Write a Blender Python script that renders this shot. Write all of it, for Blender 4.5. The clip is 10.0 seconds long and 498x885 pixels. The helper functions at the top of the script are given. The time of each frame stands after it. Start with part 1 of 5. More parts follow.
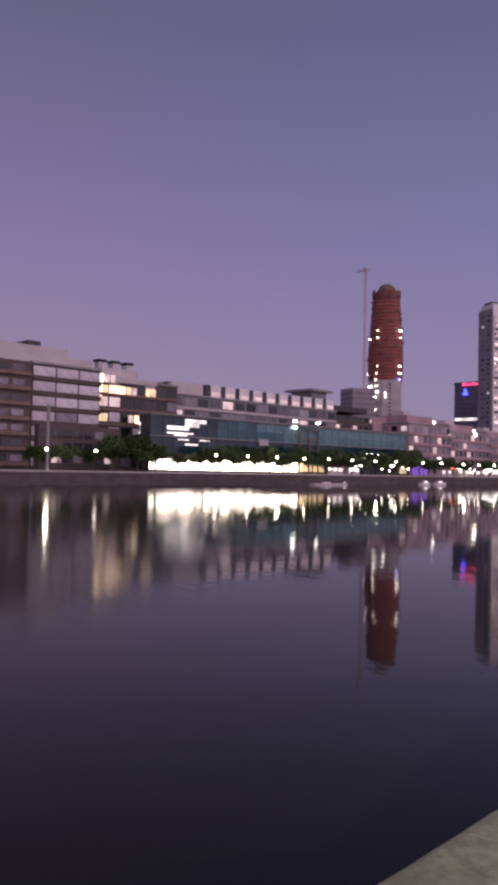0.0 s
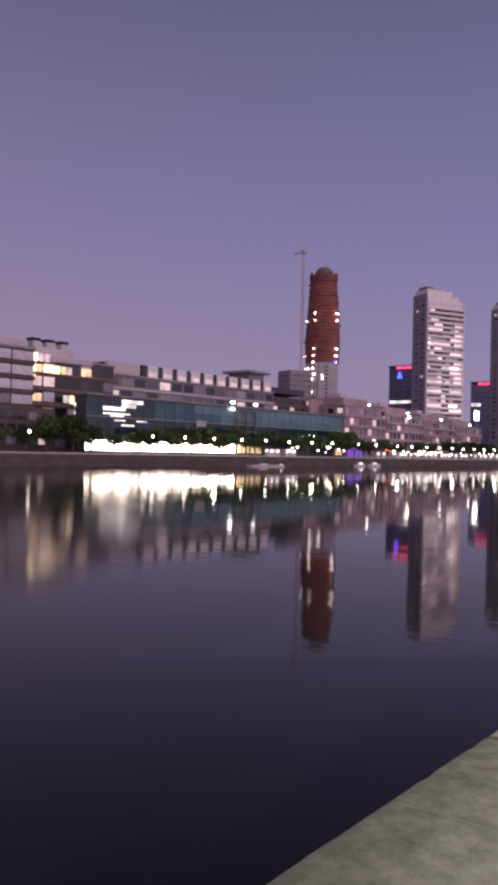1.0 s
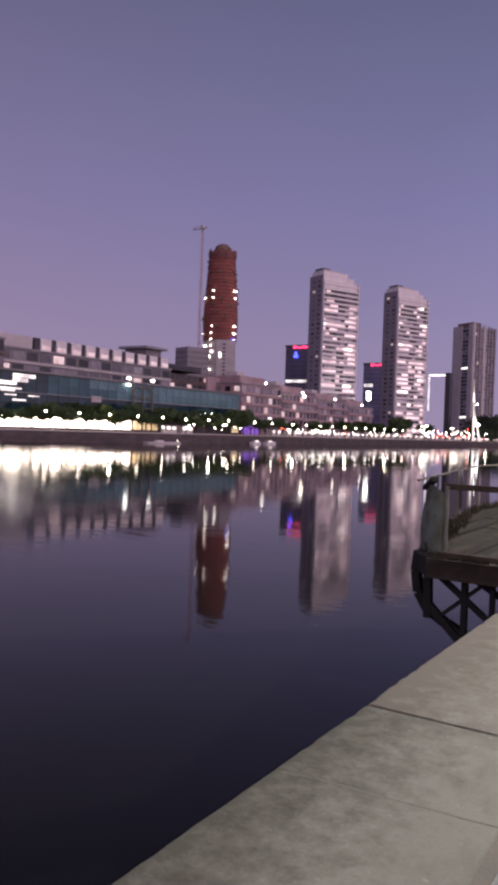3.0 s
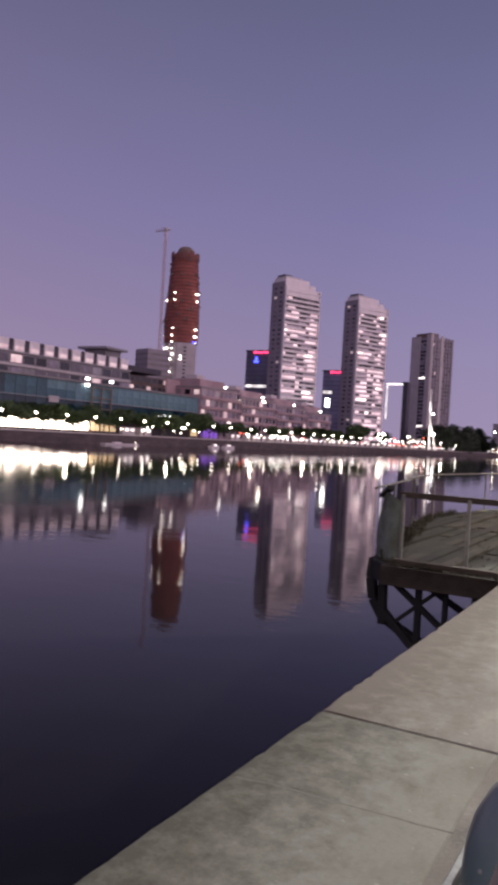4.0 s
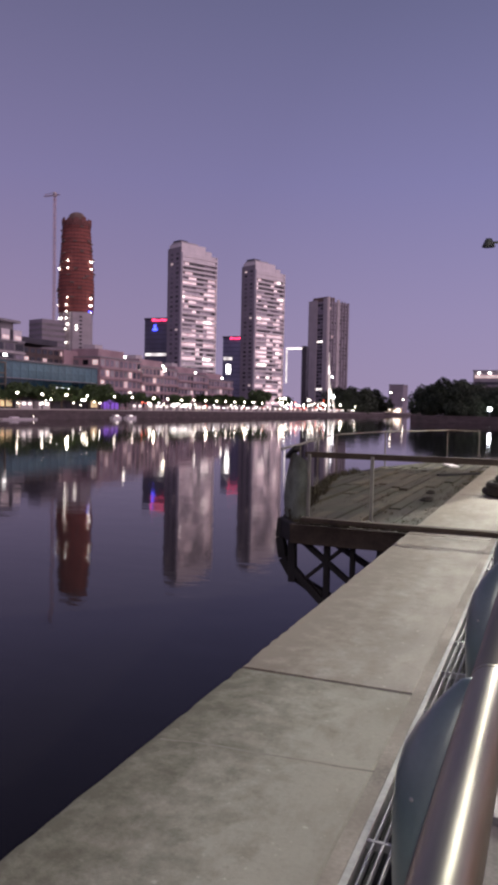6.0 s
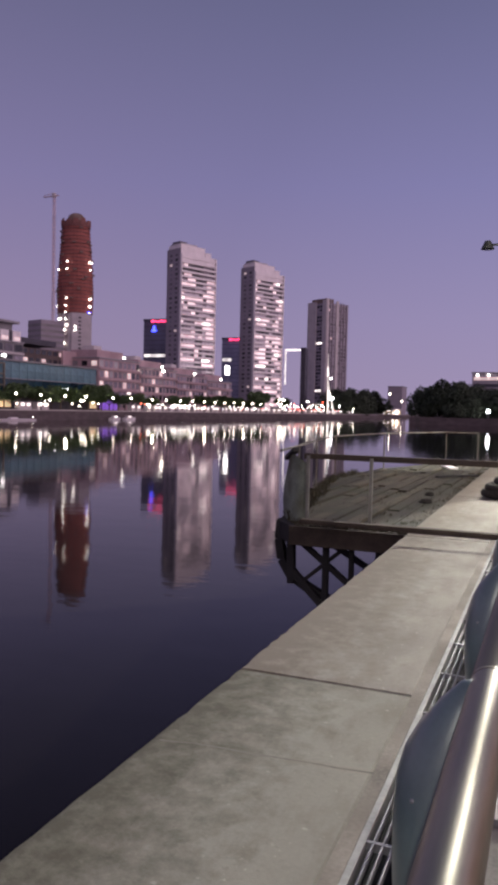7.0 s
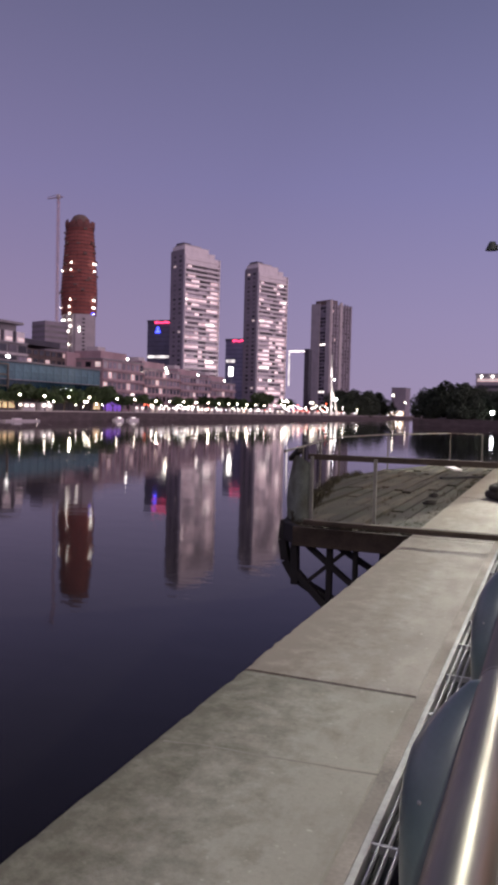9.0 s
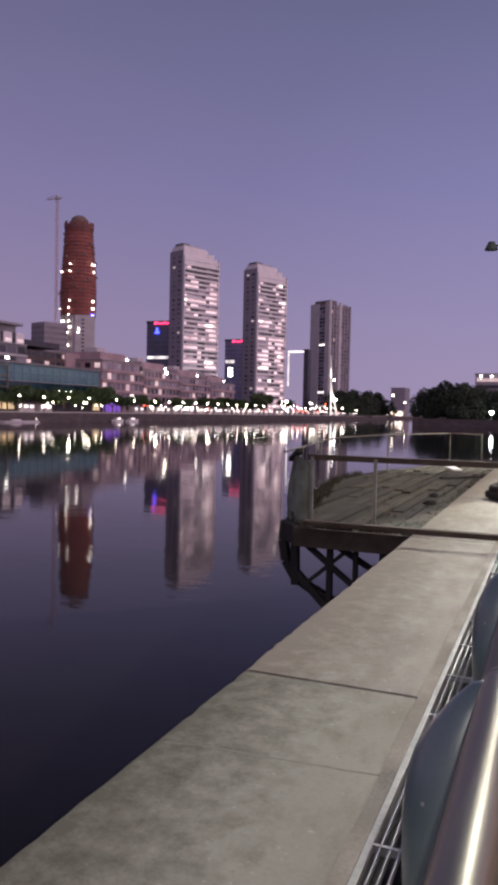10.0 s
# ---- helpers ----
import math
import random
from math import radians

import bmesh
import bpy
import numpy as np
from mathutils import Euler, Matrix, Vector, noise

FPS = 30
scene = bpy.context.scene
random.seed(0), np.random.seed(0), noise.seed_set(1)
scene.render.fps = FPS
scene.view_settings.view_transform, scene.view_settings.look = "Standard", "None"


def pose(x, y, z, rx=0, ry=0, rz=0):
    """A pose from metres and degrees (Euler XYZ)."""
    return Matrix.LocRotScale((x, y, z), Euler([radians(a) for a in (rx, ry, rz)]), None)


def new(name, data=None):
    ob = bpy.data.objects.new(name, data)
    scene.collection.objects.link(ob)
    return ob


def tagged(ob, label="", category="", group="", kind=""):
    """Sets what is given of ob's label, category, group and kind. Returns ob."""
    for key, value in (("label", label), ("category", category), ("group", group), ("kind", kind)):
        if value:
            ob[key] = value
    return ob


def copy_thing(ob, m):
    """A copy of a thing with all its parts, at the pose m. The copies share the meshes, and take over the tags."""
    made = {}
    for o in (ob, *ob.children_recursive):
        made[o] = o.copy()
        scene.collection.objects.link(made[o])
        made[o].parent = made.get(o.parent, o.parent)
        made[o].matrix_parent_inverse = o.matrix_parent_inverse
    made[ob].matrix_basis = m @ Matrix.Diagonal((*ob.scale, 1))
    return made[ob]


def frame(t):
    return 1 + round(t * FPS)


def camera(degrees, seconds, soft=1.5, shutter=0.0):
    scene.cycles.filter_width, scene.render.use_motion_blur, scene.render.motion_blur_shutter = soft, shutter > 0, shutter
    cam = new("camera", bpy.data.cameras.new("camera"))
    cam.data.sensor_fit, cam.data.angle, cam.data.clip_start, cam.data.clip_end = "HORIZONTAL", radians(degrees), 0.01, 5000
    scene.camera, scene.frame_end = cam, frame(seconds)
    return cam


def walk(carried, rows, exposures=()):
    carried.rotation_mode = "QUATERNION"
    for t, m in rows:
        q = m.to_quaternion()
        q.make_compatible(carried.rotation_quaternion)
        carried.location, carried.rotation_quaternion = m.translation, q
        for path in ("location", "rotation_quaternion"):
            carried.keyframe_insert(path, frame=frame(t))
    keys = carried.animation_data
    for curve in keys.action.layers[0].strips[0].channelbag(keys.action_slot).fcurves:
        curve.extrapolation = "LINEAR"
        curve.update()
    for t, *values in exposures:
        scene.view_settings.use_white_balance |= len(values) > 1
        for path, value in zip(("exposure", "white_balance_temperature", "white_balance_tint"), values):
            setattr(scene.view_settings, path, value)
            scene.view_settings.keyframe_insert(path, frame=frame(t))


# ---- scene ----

# The world: +y runs along the quay, water lies towards -x, z = 0 is the quay's paving.
cam = camera(36.475, 10.0, soft=4.0, shutter=0.4)
PATH = [
    (0.0, 0.029, -0.009, 1.632, 45.07, 1.928, -1.237),
    (0.5, 0.047, -0.010, 1.615, 42.33, 1.281, -1.288),
    (1.0, 0.038, -0.006, 1.631, 40.33, 0.621, -1.372),
    (1.5, 0.047, 0.001, 1.633, 39.166, -0.294, -1.516),
    (2.0, 0.060, 0.010, 1.638, 37.573, 0.124, -1.567),
    (2.5, 0.075, 0.011, 1.639, 34.62, -0.237, -1.819),
    (2.7, 0.076, 0.006, 1.641, 33.55, -0.66, -1.90),
    (3.8, 0.067, -0.025, 1.652, 30.5, -0.71, -2.95),
    (4.0, 0.065, -0.028, 1.653, 29.383, -0.412, -3.394),
    (4.5, 0.051, 0.029, 1.633, 23.167, -2.507, -1.489),
    (5.0, 0.032, 0.022, 1.616, 19.934, -3.336, -1.557),
    (5.5, 0.017, -0.002, 1.608, 21.718, -2.686, -1.011),
    (5.7, 0.016, -0.004, 1.608, 22.06, -2.56, -1.15),
    (6.8, 0.012, -0.013, 1.610, 21.75, -2.66, -1.33),
    (7.0, 0.011, -0.014, 1.610, 21.916, -2.477, -1.346),
    (7.5, 0.003, -0.009, 1.603, 22.025, -2.628, -1.307),
    (8.0, 0.001, -0.007, 1.606, 22.073, -2.731, -1.387),
    (8.5, 0.000, -0.011, 1.606, 22.189, -2.516, -1.459),
    (9.0, 0.000, 0.000, 1.600, 22.18, -2.388, -1.413),
    (9.5, -0.002, -0.006, 1.601, 22.392, -2.545, -0.970),
    (10.0, -0.005, 0.001, 1.601, 22.145, -2.351, -1.259),
]
walk(cam, [(t, pose(x, y, z, 90 + pitch, roll, yaw)) for t, x, y, z, yaw, pitch, roll in PATH])

# ---- dusk sky ----
world = bpy.data.worlds.new("dusk_sky")
scene.world = world
world.use_nodes = True
wn, wl = world.node_tree.nodes, world.node_tree.links
w_geo = wn.new("ShaderNodeTexCoord")
w_sep = wn.new("ShaderNodeSeparateXYZ")
w_ramp = wn.new("ShaderNodeValToRGB")
wl.new(w_geo.outputs["Generated"], w_sep.inputs[0])
wl.new(w_sep.outputs["Z"], w_ramp.inputs[0])
stops = [(0.0, (0.285, 0.21, 0.33)), (0.12, (0.25, 0.195, 0.335)), (0.28, (0.185, 0.16, 0.315)), (0.5, (0.112, 0.108, 0.21)), (1.0, (0.055, 0.06, 0.125))]
els = w_ramp.color_ramp.elements
els[0].position, els[1].position = stops[0][0], stops[-1][0]
for p, c in stops[1:-1]:
    els.new(p)
for e, (p, c) in zip(els, stops):
    e.position, e.color = p, (*c, 1)
wn["Background"].inputs["Strength"].default_value = 1.17

# western afterglow: the sky behind the viewer is brighter and pinker near the horizon
w_dot = wn.new("ShaderNodeVectorMath")
w_dot.operation = "DOT_PRODUCT"
w_dot.inputs[1].default_value = (0.95, -0.2, 0.12)
w_glow = wn.new("ShaderNodeMapRange")
w_glow.inputs["From Min"].default_value = 0.1
w_glow.inputs["From Max"].default_value = 1.0
w_glow.inputs["To Max"].default_value = 1.0
w_pow = wn.new("ShaderNodeMath")
w_pow.operation = "POWER"
w_pow.inputs[1].default_value = 2.0
w_mix = wn.new("ShaderNodeMix")
w_mix.data_type = "RGBA"
w_mix.blend_type = "ADD"
w_mix.clamp_result = False
w_mix.inputs["B"].default_value = (1.28, 0.93, 1.05, 1)
wl.new(w_geo.outputs["Generated"], w_dot.inputs[0])
wl.new(w_dot.outputs["Value"], w_glow.inputs["Value"])
wl.new(w_glow.outputs["Result"], w_pow.inputs[0])
wl.new(w_pow.outputs[0], w_mix.inputs["Factor"])
w_az = wn.new("ShaderNodeVectorMath")
w_az.operation = "DOT_PRODUCT"
w_az.inputs[1].default_value = (0.2, 0.98, 0.0)
w_azr = wn.new("ShaderNodeMapRange")
w_azr.inputs["From Min"].default_value, w_azr.inputs["From Max"].default_value = 0.3, 1.0
w_tint = wn.new("ShaderNodeMix")
w_tint.data_type = "RGBA"
w_tint.inputs["A"].default_value, w_tint.inputs["B"].default_value = (1.06, 1.015, 0.955, 1), (0.93, 1.03, 1.03, 1)
w_mul = wn.new("ShaderNodeMix")
w_mul.data_type, w_mul.blend_type = "RGBA", "MULTIPLY"
w_mul.inputs["Factor"].default_value = 1.0
wl.new(w_geo.outputs["Generated"], w_az.inputs[0])
wl.new(w_az.outputs["Value"], w_azr.inputs["Value"])
wl.new(w_azr.outputs["Result"], w_tint.inputs["Factor"])
wl.new(w_ramp.outputs[0], w_mul.inputs["A"])
wl.new(w_tint.outputs["Result"], w_mul.inputs["B"])
w_north = wn.new("ShaderNodeMapRange")
w_north.inputs["From Min"].default_value, w_north.inputs["From Max"].default_value = 0.8, 1.0
w_north.inputs["To Min"].default_value, w_north.inputs["To Max"].default_value = 1.0, 1.16
w_lift = wn.new("ShaderNodeVectorMath")
w_lift.operation = "SCALE"
wl.new(w_az.outputs["Value"], w_north.inputs["Value"])
wl.new(w_mul.outputs["Result"], w_lift.inputs[0])
wl.new(w_north.outputs["Result"], w_lift.inputs["Scale"])
wl.new(w_lift.outputs[0], w_mix.inputs["A"])
wl.new(w_mix.outputs["Result"], wn["Background"].inputs["Color"])


# ---- materials ----
def mat(name, base, rough=0.7, metal=0.0, vary=0.25, scale=2.0, fine=30.0, bump=0.15, dist=0.01, stretch=(1, 1, 1), stain=None, stain_at=0.55, rnd=0.0):
    """A surface with variation at two scales, fine relief, and stains where stain is a colour. rnd: tone differs from piece to piece."""
    m = bpy.data.materials.new(name)
    m.use_nodes = True
    n, l = m.node_tree.nodes, m.node_tree.links
    b = n["Principled BSDF"]
    b.inputs["Roughness"].default_value, b.inputs["Metallic"].default_value = rough, metal
    tc, mp = n.new("ShaderNodeTexCoord"), n.new("ShaderNodeMapping")
    mp.inputs["Scale"].default_value = stretch
    l.new(tc.outputs["Object"], mp.inputs["Vector"])
    big, small = n.new("ShaderNodeTexNoise"), n.new("ShaderNodeTexNoise")
    big.inputs["Scale"].default_value, small.inputs["Scale"].default_value = scale, fine
    big.inputs["Detail"].default_value, small.inputs["Detail"].default_value = 5, 4
    for t in (big, small):
        l.new(mp.outputs[0], t.inputs["Vector"])
    add = n.new("ShaderNodeMath")
    add.operation = "MULTIPLY_ADD"
    add.inputs[1].default_value = 0.5
    l.new(small.outputs["Fac"], add.inputs[0])
    l.new(big.outputs["Fac"], add.inputs[2])
    rng = n.new("ShaderNodeMapRange")
    rng.inputs["From Min"].default_value, rng.inputs["From Max"].default_value = 0.5, 1.0
    rng.inputs["To Min"].default_value, rng.inputs["To Max"].default_value = 1 - vary, 1 + vary
    l.new(add.outputs[0], rng.inputs["Value"])
    value = rng.outputs["Result"]
    if rnd:
        info, tone, mul = n.new("ShaderNodeObjectInfo"), n.new("ShaderNodeMapRange"), n.new("ShaderNodeMath")
        tone.inputs["To Min"].default_value, tone.inputs["To Max"].default_value = 1 - rnd, 1 + rnd
        mul.operation = "MULTIPLY"
        l.new(info.outputs["Random"], tone.inputs["Value"])
        l.new(tone.outputs["Result"], mul.inputs[0])
        l.new(value, mul.inputs[1])
        value = mul.outputs[0]
    col = n.new("ShaderNodeVectorMath")
    col.operation = "SCALE"
    col.inputs[0].default_value = base
    l.new(value, col.inputs["Scale"])
    out = col.outputs[0]
    if stain:
        sn, sr, mx = n.new("ShaderNodeTexNoise"), n.new("ShaderNodeMapRange"), n.new("ShaderNodeMix")
        sn.inputs["Scale"].default_value, sn.inputs["Detail"].default_value = scale * 0.6, 6
        l.new(tc.outputs["Object"], sn.inputs["Vector"])
        sr.inputs["From Min"].default_value, sr.inputs["From Max"].default_value = stain_at - 0.05, stain_at + 0.13
        l.new(sn.outputs["Fac"], sr.inputs["Value"])
        mx.data_type = "RGBA"
        mx.inputs["B"].default_value = (*stain, 1)
        l.new(sr.outputs["Result"], mx.inputs["Factor"])
        l.new(out, mx.inputs["A"])
        out = mx.outputs["Result"]
    l.new(out, b.inputs["Base Color"])
    if bump:
        bp = n.new("ShaderNodeBump")
        bp.inputs["Strength"].default_value, bp.inputs["Distance"].default_value = bump, dist
        l.new(add.outputs[0], bp.inputs["Height"])
        l.new(bp.outputs[0], b.inputs["Normal"])
    return m


def glow(name, color, strength):
    m = bpy.data.materials.new(name)
    m.use_nodes = True
    b = m.node_tree.nodes["Principled BSDF"]
    b.inputs["Base Color"].default_value = (*color, 1)
    b.inputs["Emission Color"].default_value = (*color, 1)
    b.inputs["Emission Strength"].default_value = strength
    return m


def lit_room(name, color, strength, scale=0.35):
    """A lit window: rooms behind the pane differ in brightness."""
    m = glow(name, color, strength)
    n, l = m.node_tree.nodes, m.node_tree.links
    tc, nz, rg = n.new("ShaderNodeTexCoord"), n.new("ShaderNodeTexNoise"), n.new("ShaderNodeMapRange")
    info, ad = n.new("ShaderNodeObjectInfo"), n.new("ShaderNodeVectorMath")
    l.new(tc.outputs["Object"], ad.inputs[0])
    l.new(info.outputs["Location"], ad.inputs[1])
    l.new(ad.outputs[0], nz.inputs["Vector"])
    nz.inputs["Scale"].default_value = scale
    rg.inputs["From Min"].default_value, rg.inputs["From Max"].default_value = 0.3, 0.7
    rg.inputs["To Min"].default_value, rg.inputs["To Max"].default_value = strength * 0.25, strength * 1.5
    l.new(nz.outputs["Fac"], rg.inputs["Value"])
    l.new(rg.outputs["Result"], n["Principled BSDF"].inputs["Emission Strength"])
    n["Principled BSDF"].inputs["Roughness"].default_value = 0.1
    return m


def water_mat():
    m = bpy.data.materials.new("dock_water")
    m.use_nodes = True
    n, l = m.node_tree.nodes, m.node_tree.links
    b = n["Principled BSDF"]
    b.inputs["Base Color"].default_value = (0.010, 0.0085, 0.0085, 1)
    b.inputs["Roughness"].default_value = 0.07
    b.inputs["IOR"].default_value = 1.33
    b.inputs["Specular IOR Level"].default_value = 0.26
    tc = n.new("ShaderNodeTexCoord")
    prev = None
    for scale, dist, strength in ((0.14, 0.03, 0.5), (0.9, 0.008, 0.5), (3.2, 0.0022, 0.5)):
        mp, nz, bp = n.new("ShaderNodeMapping"), n.new("ShaderNodeTexNoise"), n.new("ShaderNodeBump")
        mp.inputs["Rotation"].default_value = (0, 0, 0.5)
        mp.inputs["Scale"].default_value = (1.0, 1.6, 1)
        nz.inputs["Scale"].default_value, nz.inputs["Detail"].default_value = scale, 3
        bp.inputs["Strength"].default_value, bp.inputs["Distance"].default_value = strength, dist
        l.new(tc.outputs["Object"], mp.inputs[0])
        l.new(mp.outputs[0], nz.inputs["Vector"])
        l.new(nz.outputs["Fac"], bp.inputs["Height"])
        if prev:
            l.new(prev.outputs[0], bp.inputs["Normal"])
        prev = bp
    l.new(prev.outputs[0], b.inputs["Normal"])
    # wind ruffles the open water to the south; in the lee it lies almost still
    wdot, wn2, wadd, wrng = n.new("ShaderNodeVectorMath"), n.new("ShaderNodeTexNoise"), n.new("ShaderNodeMath"), n.new("ShaderNodeMapRange")
    wdot.operation, wadd.operation = "DOT_PRODUCT", "MULTIPLY_ADD"
    wdot.inputs[1].default_value = (-0.72, -0.695, 0)
    l.new(tc.outputs["Object"], wdot.inputs[0])
    wn2.inputs["Scale"].default_value = 0.06
    l.new(tc.outputs["Object"], wn2.inputs["Vector"])
    wadd.inputs[1].default_value = 8
    l.new(wn2.outputs["Fac"], wadd.inputs[0])
    l.new(wdot.outputs["Value"], wadd.inputs[2])
    wrng.inputs["From Min"].default_value, wrng.inputs["From Max"].default_value = 2, 10
    wrng.inputs["To Min"].default_value, wrng.inputs["To Max"].default_value = 0.042, 0.105
    wrng.interpolation_type = "SMOOTHSTEP"
    l.new(wadd.outputs[0], wrng.inputs["Value"])
    l.new(wrng.outputs["Result"], b.inputs["Roughness"])
    return m


WZ = -3.5
WATER = water_mat()


def slab_mat(name, base, moss, reach, amount):
    """Old cast concrete: speckle, faint mottling, dark damp patches, and moss creeping in unevenly from the water's edge."""
    m = mat(name, base, 0.88, vary=0.1, scale=1.7, fine=45, bump=0.0, rnd=0.04)
    n, l = m.node_tree.nodes, m.node_tree.links
    b = n["Principled BSDF"]
    clean = b.inputs["Base Color"].links[0].from_socket
    tc, sep = n.new("ShaderNodeTexCoord"), n.new("ShaderNodeSeparateXYZ")
    l.new(tc.outputs["Object"], sep.inputs[0])
    noises = {}
    for key, scale, detail, rough in (("grit", 160, 2, 0.5), ("speck", 38, 6, 0.7), ("patch", 1.1, 7, 0.62), ("creep", 7.0, 9, 0.74), ("blotch", 4.3, 8, 0.68), ("fleck", 24, 3, 0.5)):
        nz = n.new("ShaderNodeTexNoise")
        nz.inputs["Scale"].default_value, nz.inputs["Detail"].default_value, nz.inputs["Roughness"].default_value = scale, detail, rough
        mp = n.new("ShaderNodeMapping")
        mp.inputs["Scale"].default_value = (1, 0.42, 1) if key in ("patch", "blotch") else (1, 1, 1)
        l.new(tc.outputs["Object"], mp.inputs["Vector"])
        l.new(mp.outputs[0], nz.inputs["Vector"])
        noises[key] = nz.outputs["Fac"]

    def ranged(sock, a, c, lo=0.0, hi=1.0):
        r = n.new("ShaderNodeMapRange")
        r.inputs["From Min"].default_value, r.inputs["From Max"].default_value = a, c
        r.inputs["To Min"].default_value, r.inputs["To Max"].default_value = lo, hi
        l.new(sock, r.inputs["Value"])
        return r.outputs["Result"]

    def math2(op, s0, s1):
        q = n.new("ShaderNodeMath")
        q.operation = op
        for i, s in enumerate((s0, s1)):
            if isinstance(s, (int, float)):
                q.inputs[i].default_value = s
            else:
                l.new(s, q.inputs[i])
        return q.outputs[0]

    def blend(fac, under, color, kind="MIX"):
        x = n.new("ShaderNodeMix")
        x.data_type, x.blend_type = "RGBA", kind
        l.new(fac, x.inputs["Factor"])
        l.new(under, x.inputs["A"])
        x.inputs["B"].default_value = (*color, 1)
        return x.outputs["Result"]

    out = blend(ranged(noises["speck"], 0.56, 0.74, 0, 0.5), clean, tuple(0.62 * v for v in base))
    out = blend(ranged(noises["speck"], 0.42, 0.27, 0, 0.4), out, tuple(min(1, 1.3 * v) for v in base))
    out = blend(ranged(noises["patch"], 0.46, 0.66, 0, 0.75), out, (0.55 * base[0], 0.52 * base[1], 0.5 * base[2]))
    out = blend(ranged(noises["blotch"], 0.5, 0.62, 0, 0.45), out, (0.7 * base[0], 0.66 * base[1], 0.62 * base[2]))
    out = blend(ranged(noises["fleck"], 0.66, 0.72, 0, 0.7), out, tuple(min(1, 1.5 * v) for v in base))
    edge = ranged(sep.outputs["X"], -0.75, -1.75, 0, reach)
    creep = math2("ADD", noises["creep"], edge)
    out = blend(ranged(creep, 0.6, 1.0, 0, amount), out, moss)
    l.new(out, b.inputs["Base Color"])
    bp = n.new("ShaderNodeBump")
    bp.inputs["Strength"].default_value, bp.inputs["Distance"].default_value = 0.35, 0.004
    h = math2("ADD", noises["grit"], math2("MULTIPLY", noises["speck"], 1.5))
    l.new(h, bp.inputs["Height"])
    l.new(bp.outputs[0], b.inputs["Normal"])
    return m


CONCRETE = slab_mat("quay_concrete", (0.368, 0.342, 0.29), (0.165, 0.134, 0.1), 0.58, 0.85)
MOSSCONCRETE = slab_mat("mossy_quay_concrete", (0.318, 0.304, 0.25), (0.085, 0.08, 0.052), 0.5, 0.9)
CRACK = mat("filled_crack", (0.2, 0.185, 0.155), 0.95, vary=0.3)
PALESTRIP = mat("dull_zinc_strip", (0.36, 0.36, 0.34), 0.6, 0.3, vary=0.2, scale=5, fine=40)
CONCRETE_EDGE = mat("worn_concrete_band", (0.27, 0.252, 0.222), 0.9, vary=0.35, scale=3, fine=60, bump=0.4, dist=0.006)
BORDER = mat("dirty_mortar_border", (0.3, 0.27, 0.225), 0.92, vary=0.35, scale=2.2, fine=50, bump=0.5, dist=0.006, stain=(0.225, 0.2, 0.165), stain_at=0.5)
JOINT = mat("joint_dirt", (0.055, 0.042, 0.034), 0.95, vary=0.4)
STONE = mat("granite_sett", (0.3, 0.28, 0.25), 0.8, vary=0.35, scale=6, fine=60, bump=0.5, dist=0.008, rnd=0.3)
WALLSTONE = mat("dock_wall_stone", (0.115, 0.09, 0.09), 0.9, vary=0.35, scale=0.25, fine=2.5, bump=0.4, dist=0.1, stain=(0.08, 0.07, 0.065), stain_at=0.58, stretch=(1, 1, 2.5))
COPING = mat("pale_coping", (0.5, 0.46, 0.42), 0.8, vary=0.2, scale=0.5, fine=5)
GROUND = mat("city_ground", (0.12, 0.11, 0.1), 0.9, vary=0.3, scale=0.05, fine=1.0)
STEEL = mat("brushed_stainless", (0.34, 0.32, 0.27), 0.5, 1.0, vary=0.1, scale=6, fine=140, bump=0.03, dist=0.001, stretch=(1, 0.05, 1))
# brushed round the tube, so that highlights run along it
st_n, st_b = STEEL.node_tree.nodes, STEEL.node_tree.nodes["Principled BSDF"]
st_t = st_n.new("ShaderNodeTangent")
st_t.direction_type, st_t.axis = "RADIAL", "Y"
STEEL.node_tree.links.new(st_t.outputs[0], st_b.inputs["Tangent"])
st_b.inputs["Anisotropic"].default_value, st_b.inputs["Anisotropic Rotation"].default_value = 0.75, 0.25
PLATESTEEL = mat("dull_plate_steel", (0.24, 0.235, 0.23), 0.6, 0.4, vary=0.25, scale=12, fine=90, bump=0.1, dist=0.002)
DARKSTEEL = mat("dark_painted_steel", (0.105, 0.155, 0.16), 0.36, 0.0, vary=0.15, scale=8, fine=70, bump=0.06, dist=0.002)
DARKSTEEL.node_tree.nodes["Principled BSDF"].inputs["Coat Weight"].default_value = 1.0
DARKSTEEL.node_tree.nodes["Principled BSDF"].inputs["Coat Roughness"].default_value = 0.3
DARKSTEEL.node_tree.nodes["Principled BSDF"].inputs["Coat IOR"].default_value = 1.7
GALV = mat("galvanised_steel", (0.4, 0.4, 0.4), 0.55, 0.85, vary=0.2, scale=10, fine=80, bump=0.1, dist=0.002)
PIT = mat("drain_pit", (0.015, 0.015, 0.016), 0.9)
BLACKWOOD = mat("tarred_timber", (0.022, 0.019, 0.018), 0.75, vary=0.4, scale=3, fine=25, bump=0.4, dist=0.01)
DECKWOOD = mat("mossy_deck_plank", (0.054, 0.043, 0.027), 0.85, vary=0.4, scale=1.2, fine=18, bump=0.5, dist=0.01, stretch=(6, 1, 6), stain=(0.033, 0.031, 0.016), stain_at=0.5, rnd=0.45)
RUST = mat("rusty_beam", (0.062, 0.045, 0.032), 0.8, 0.2, vary=0.4, scale=3, fine=30, bump=0.3)
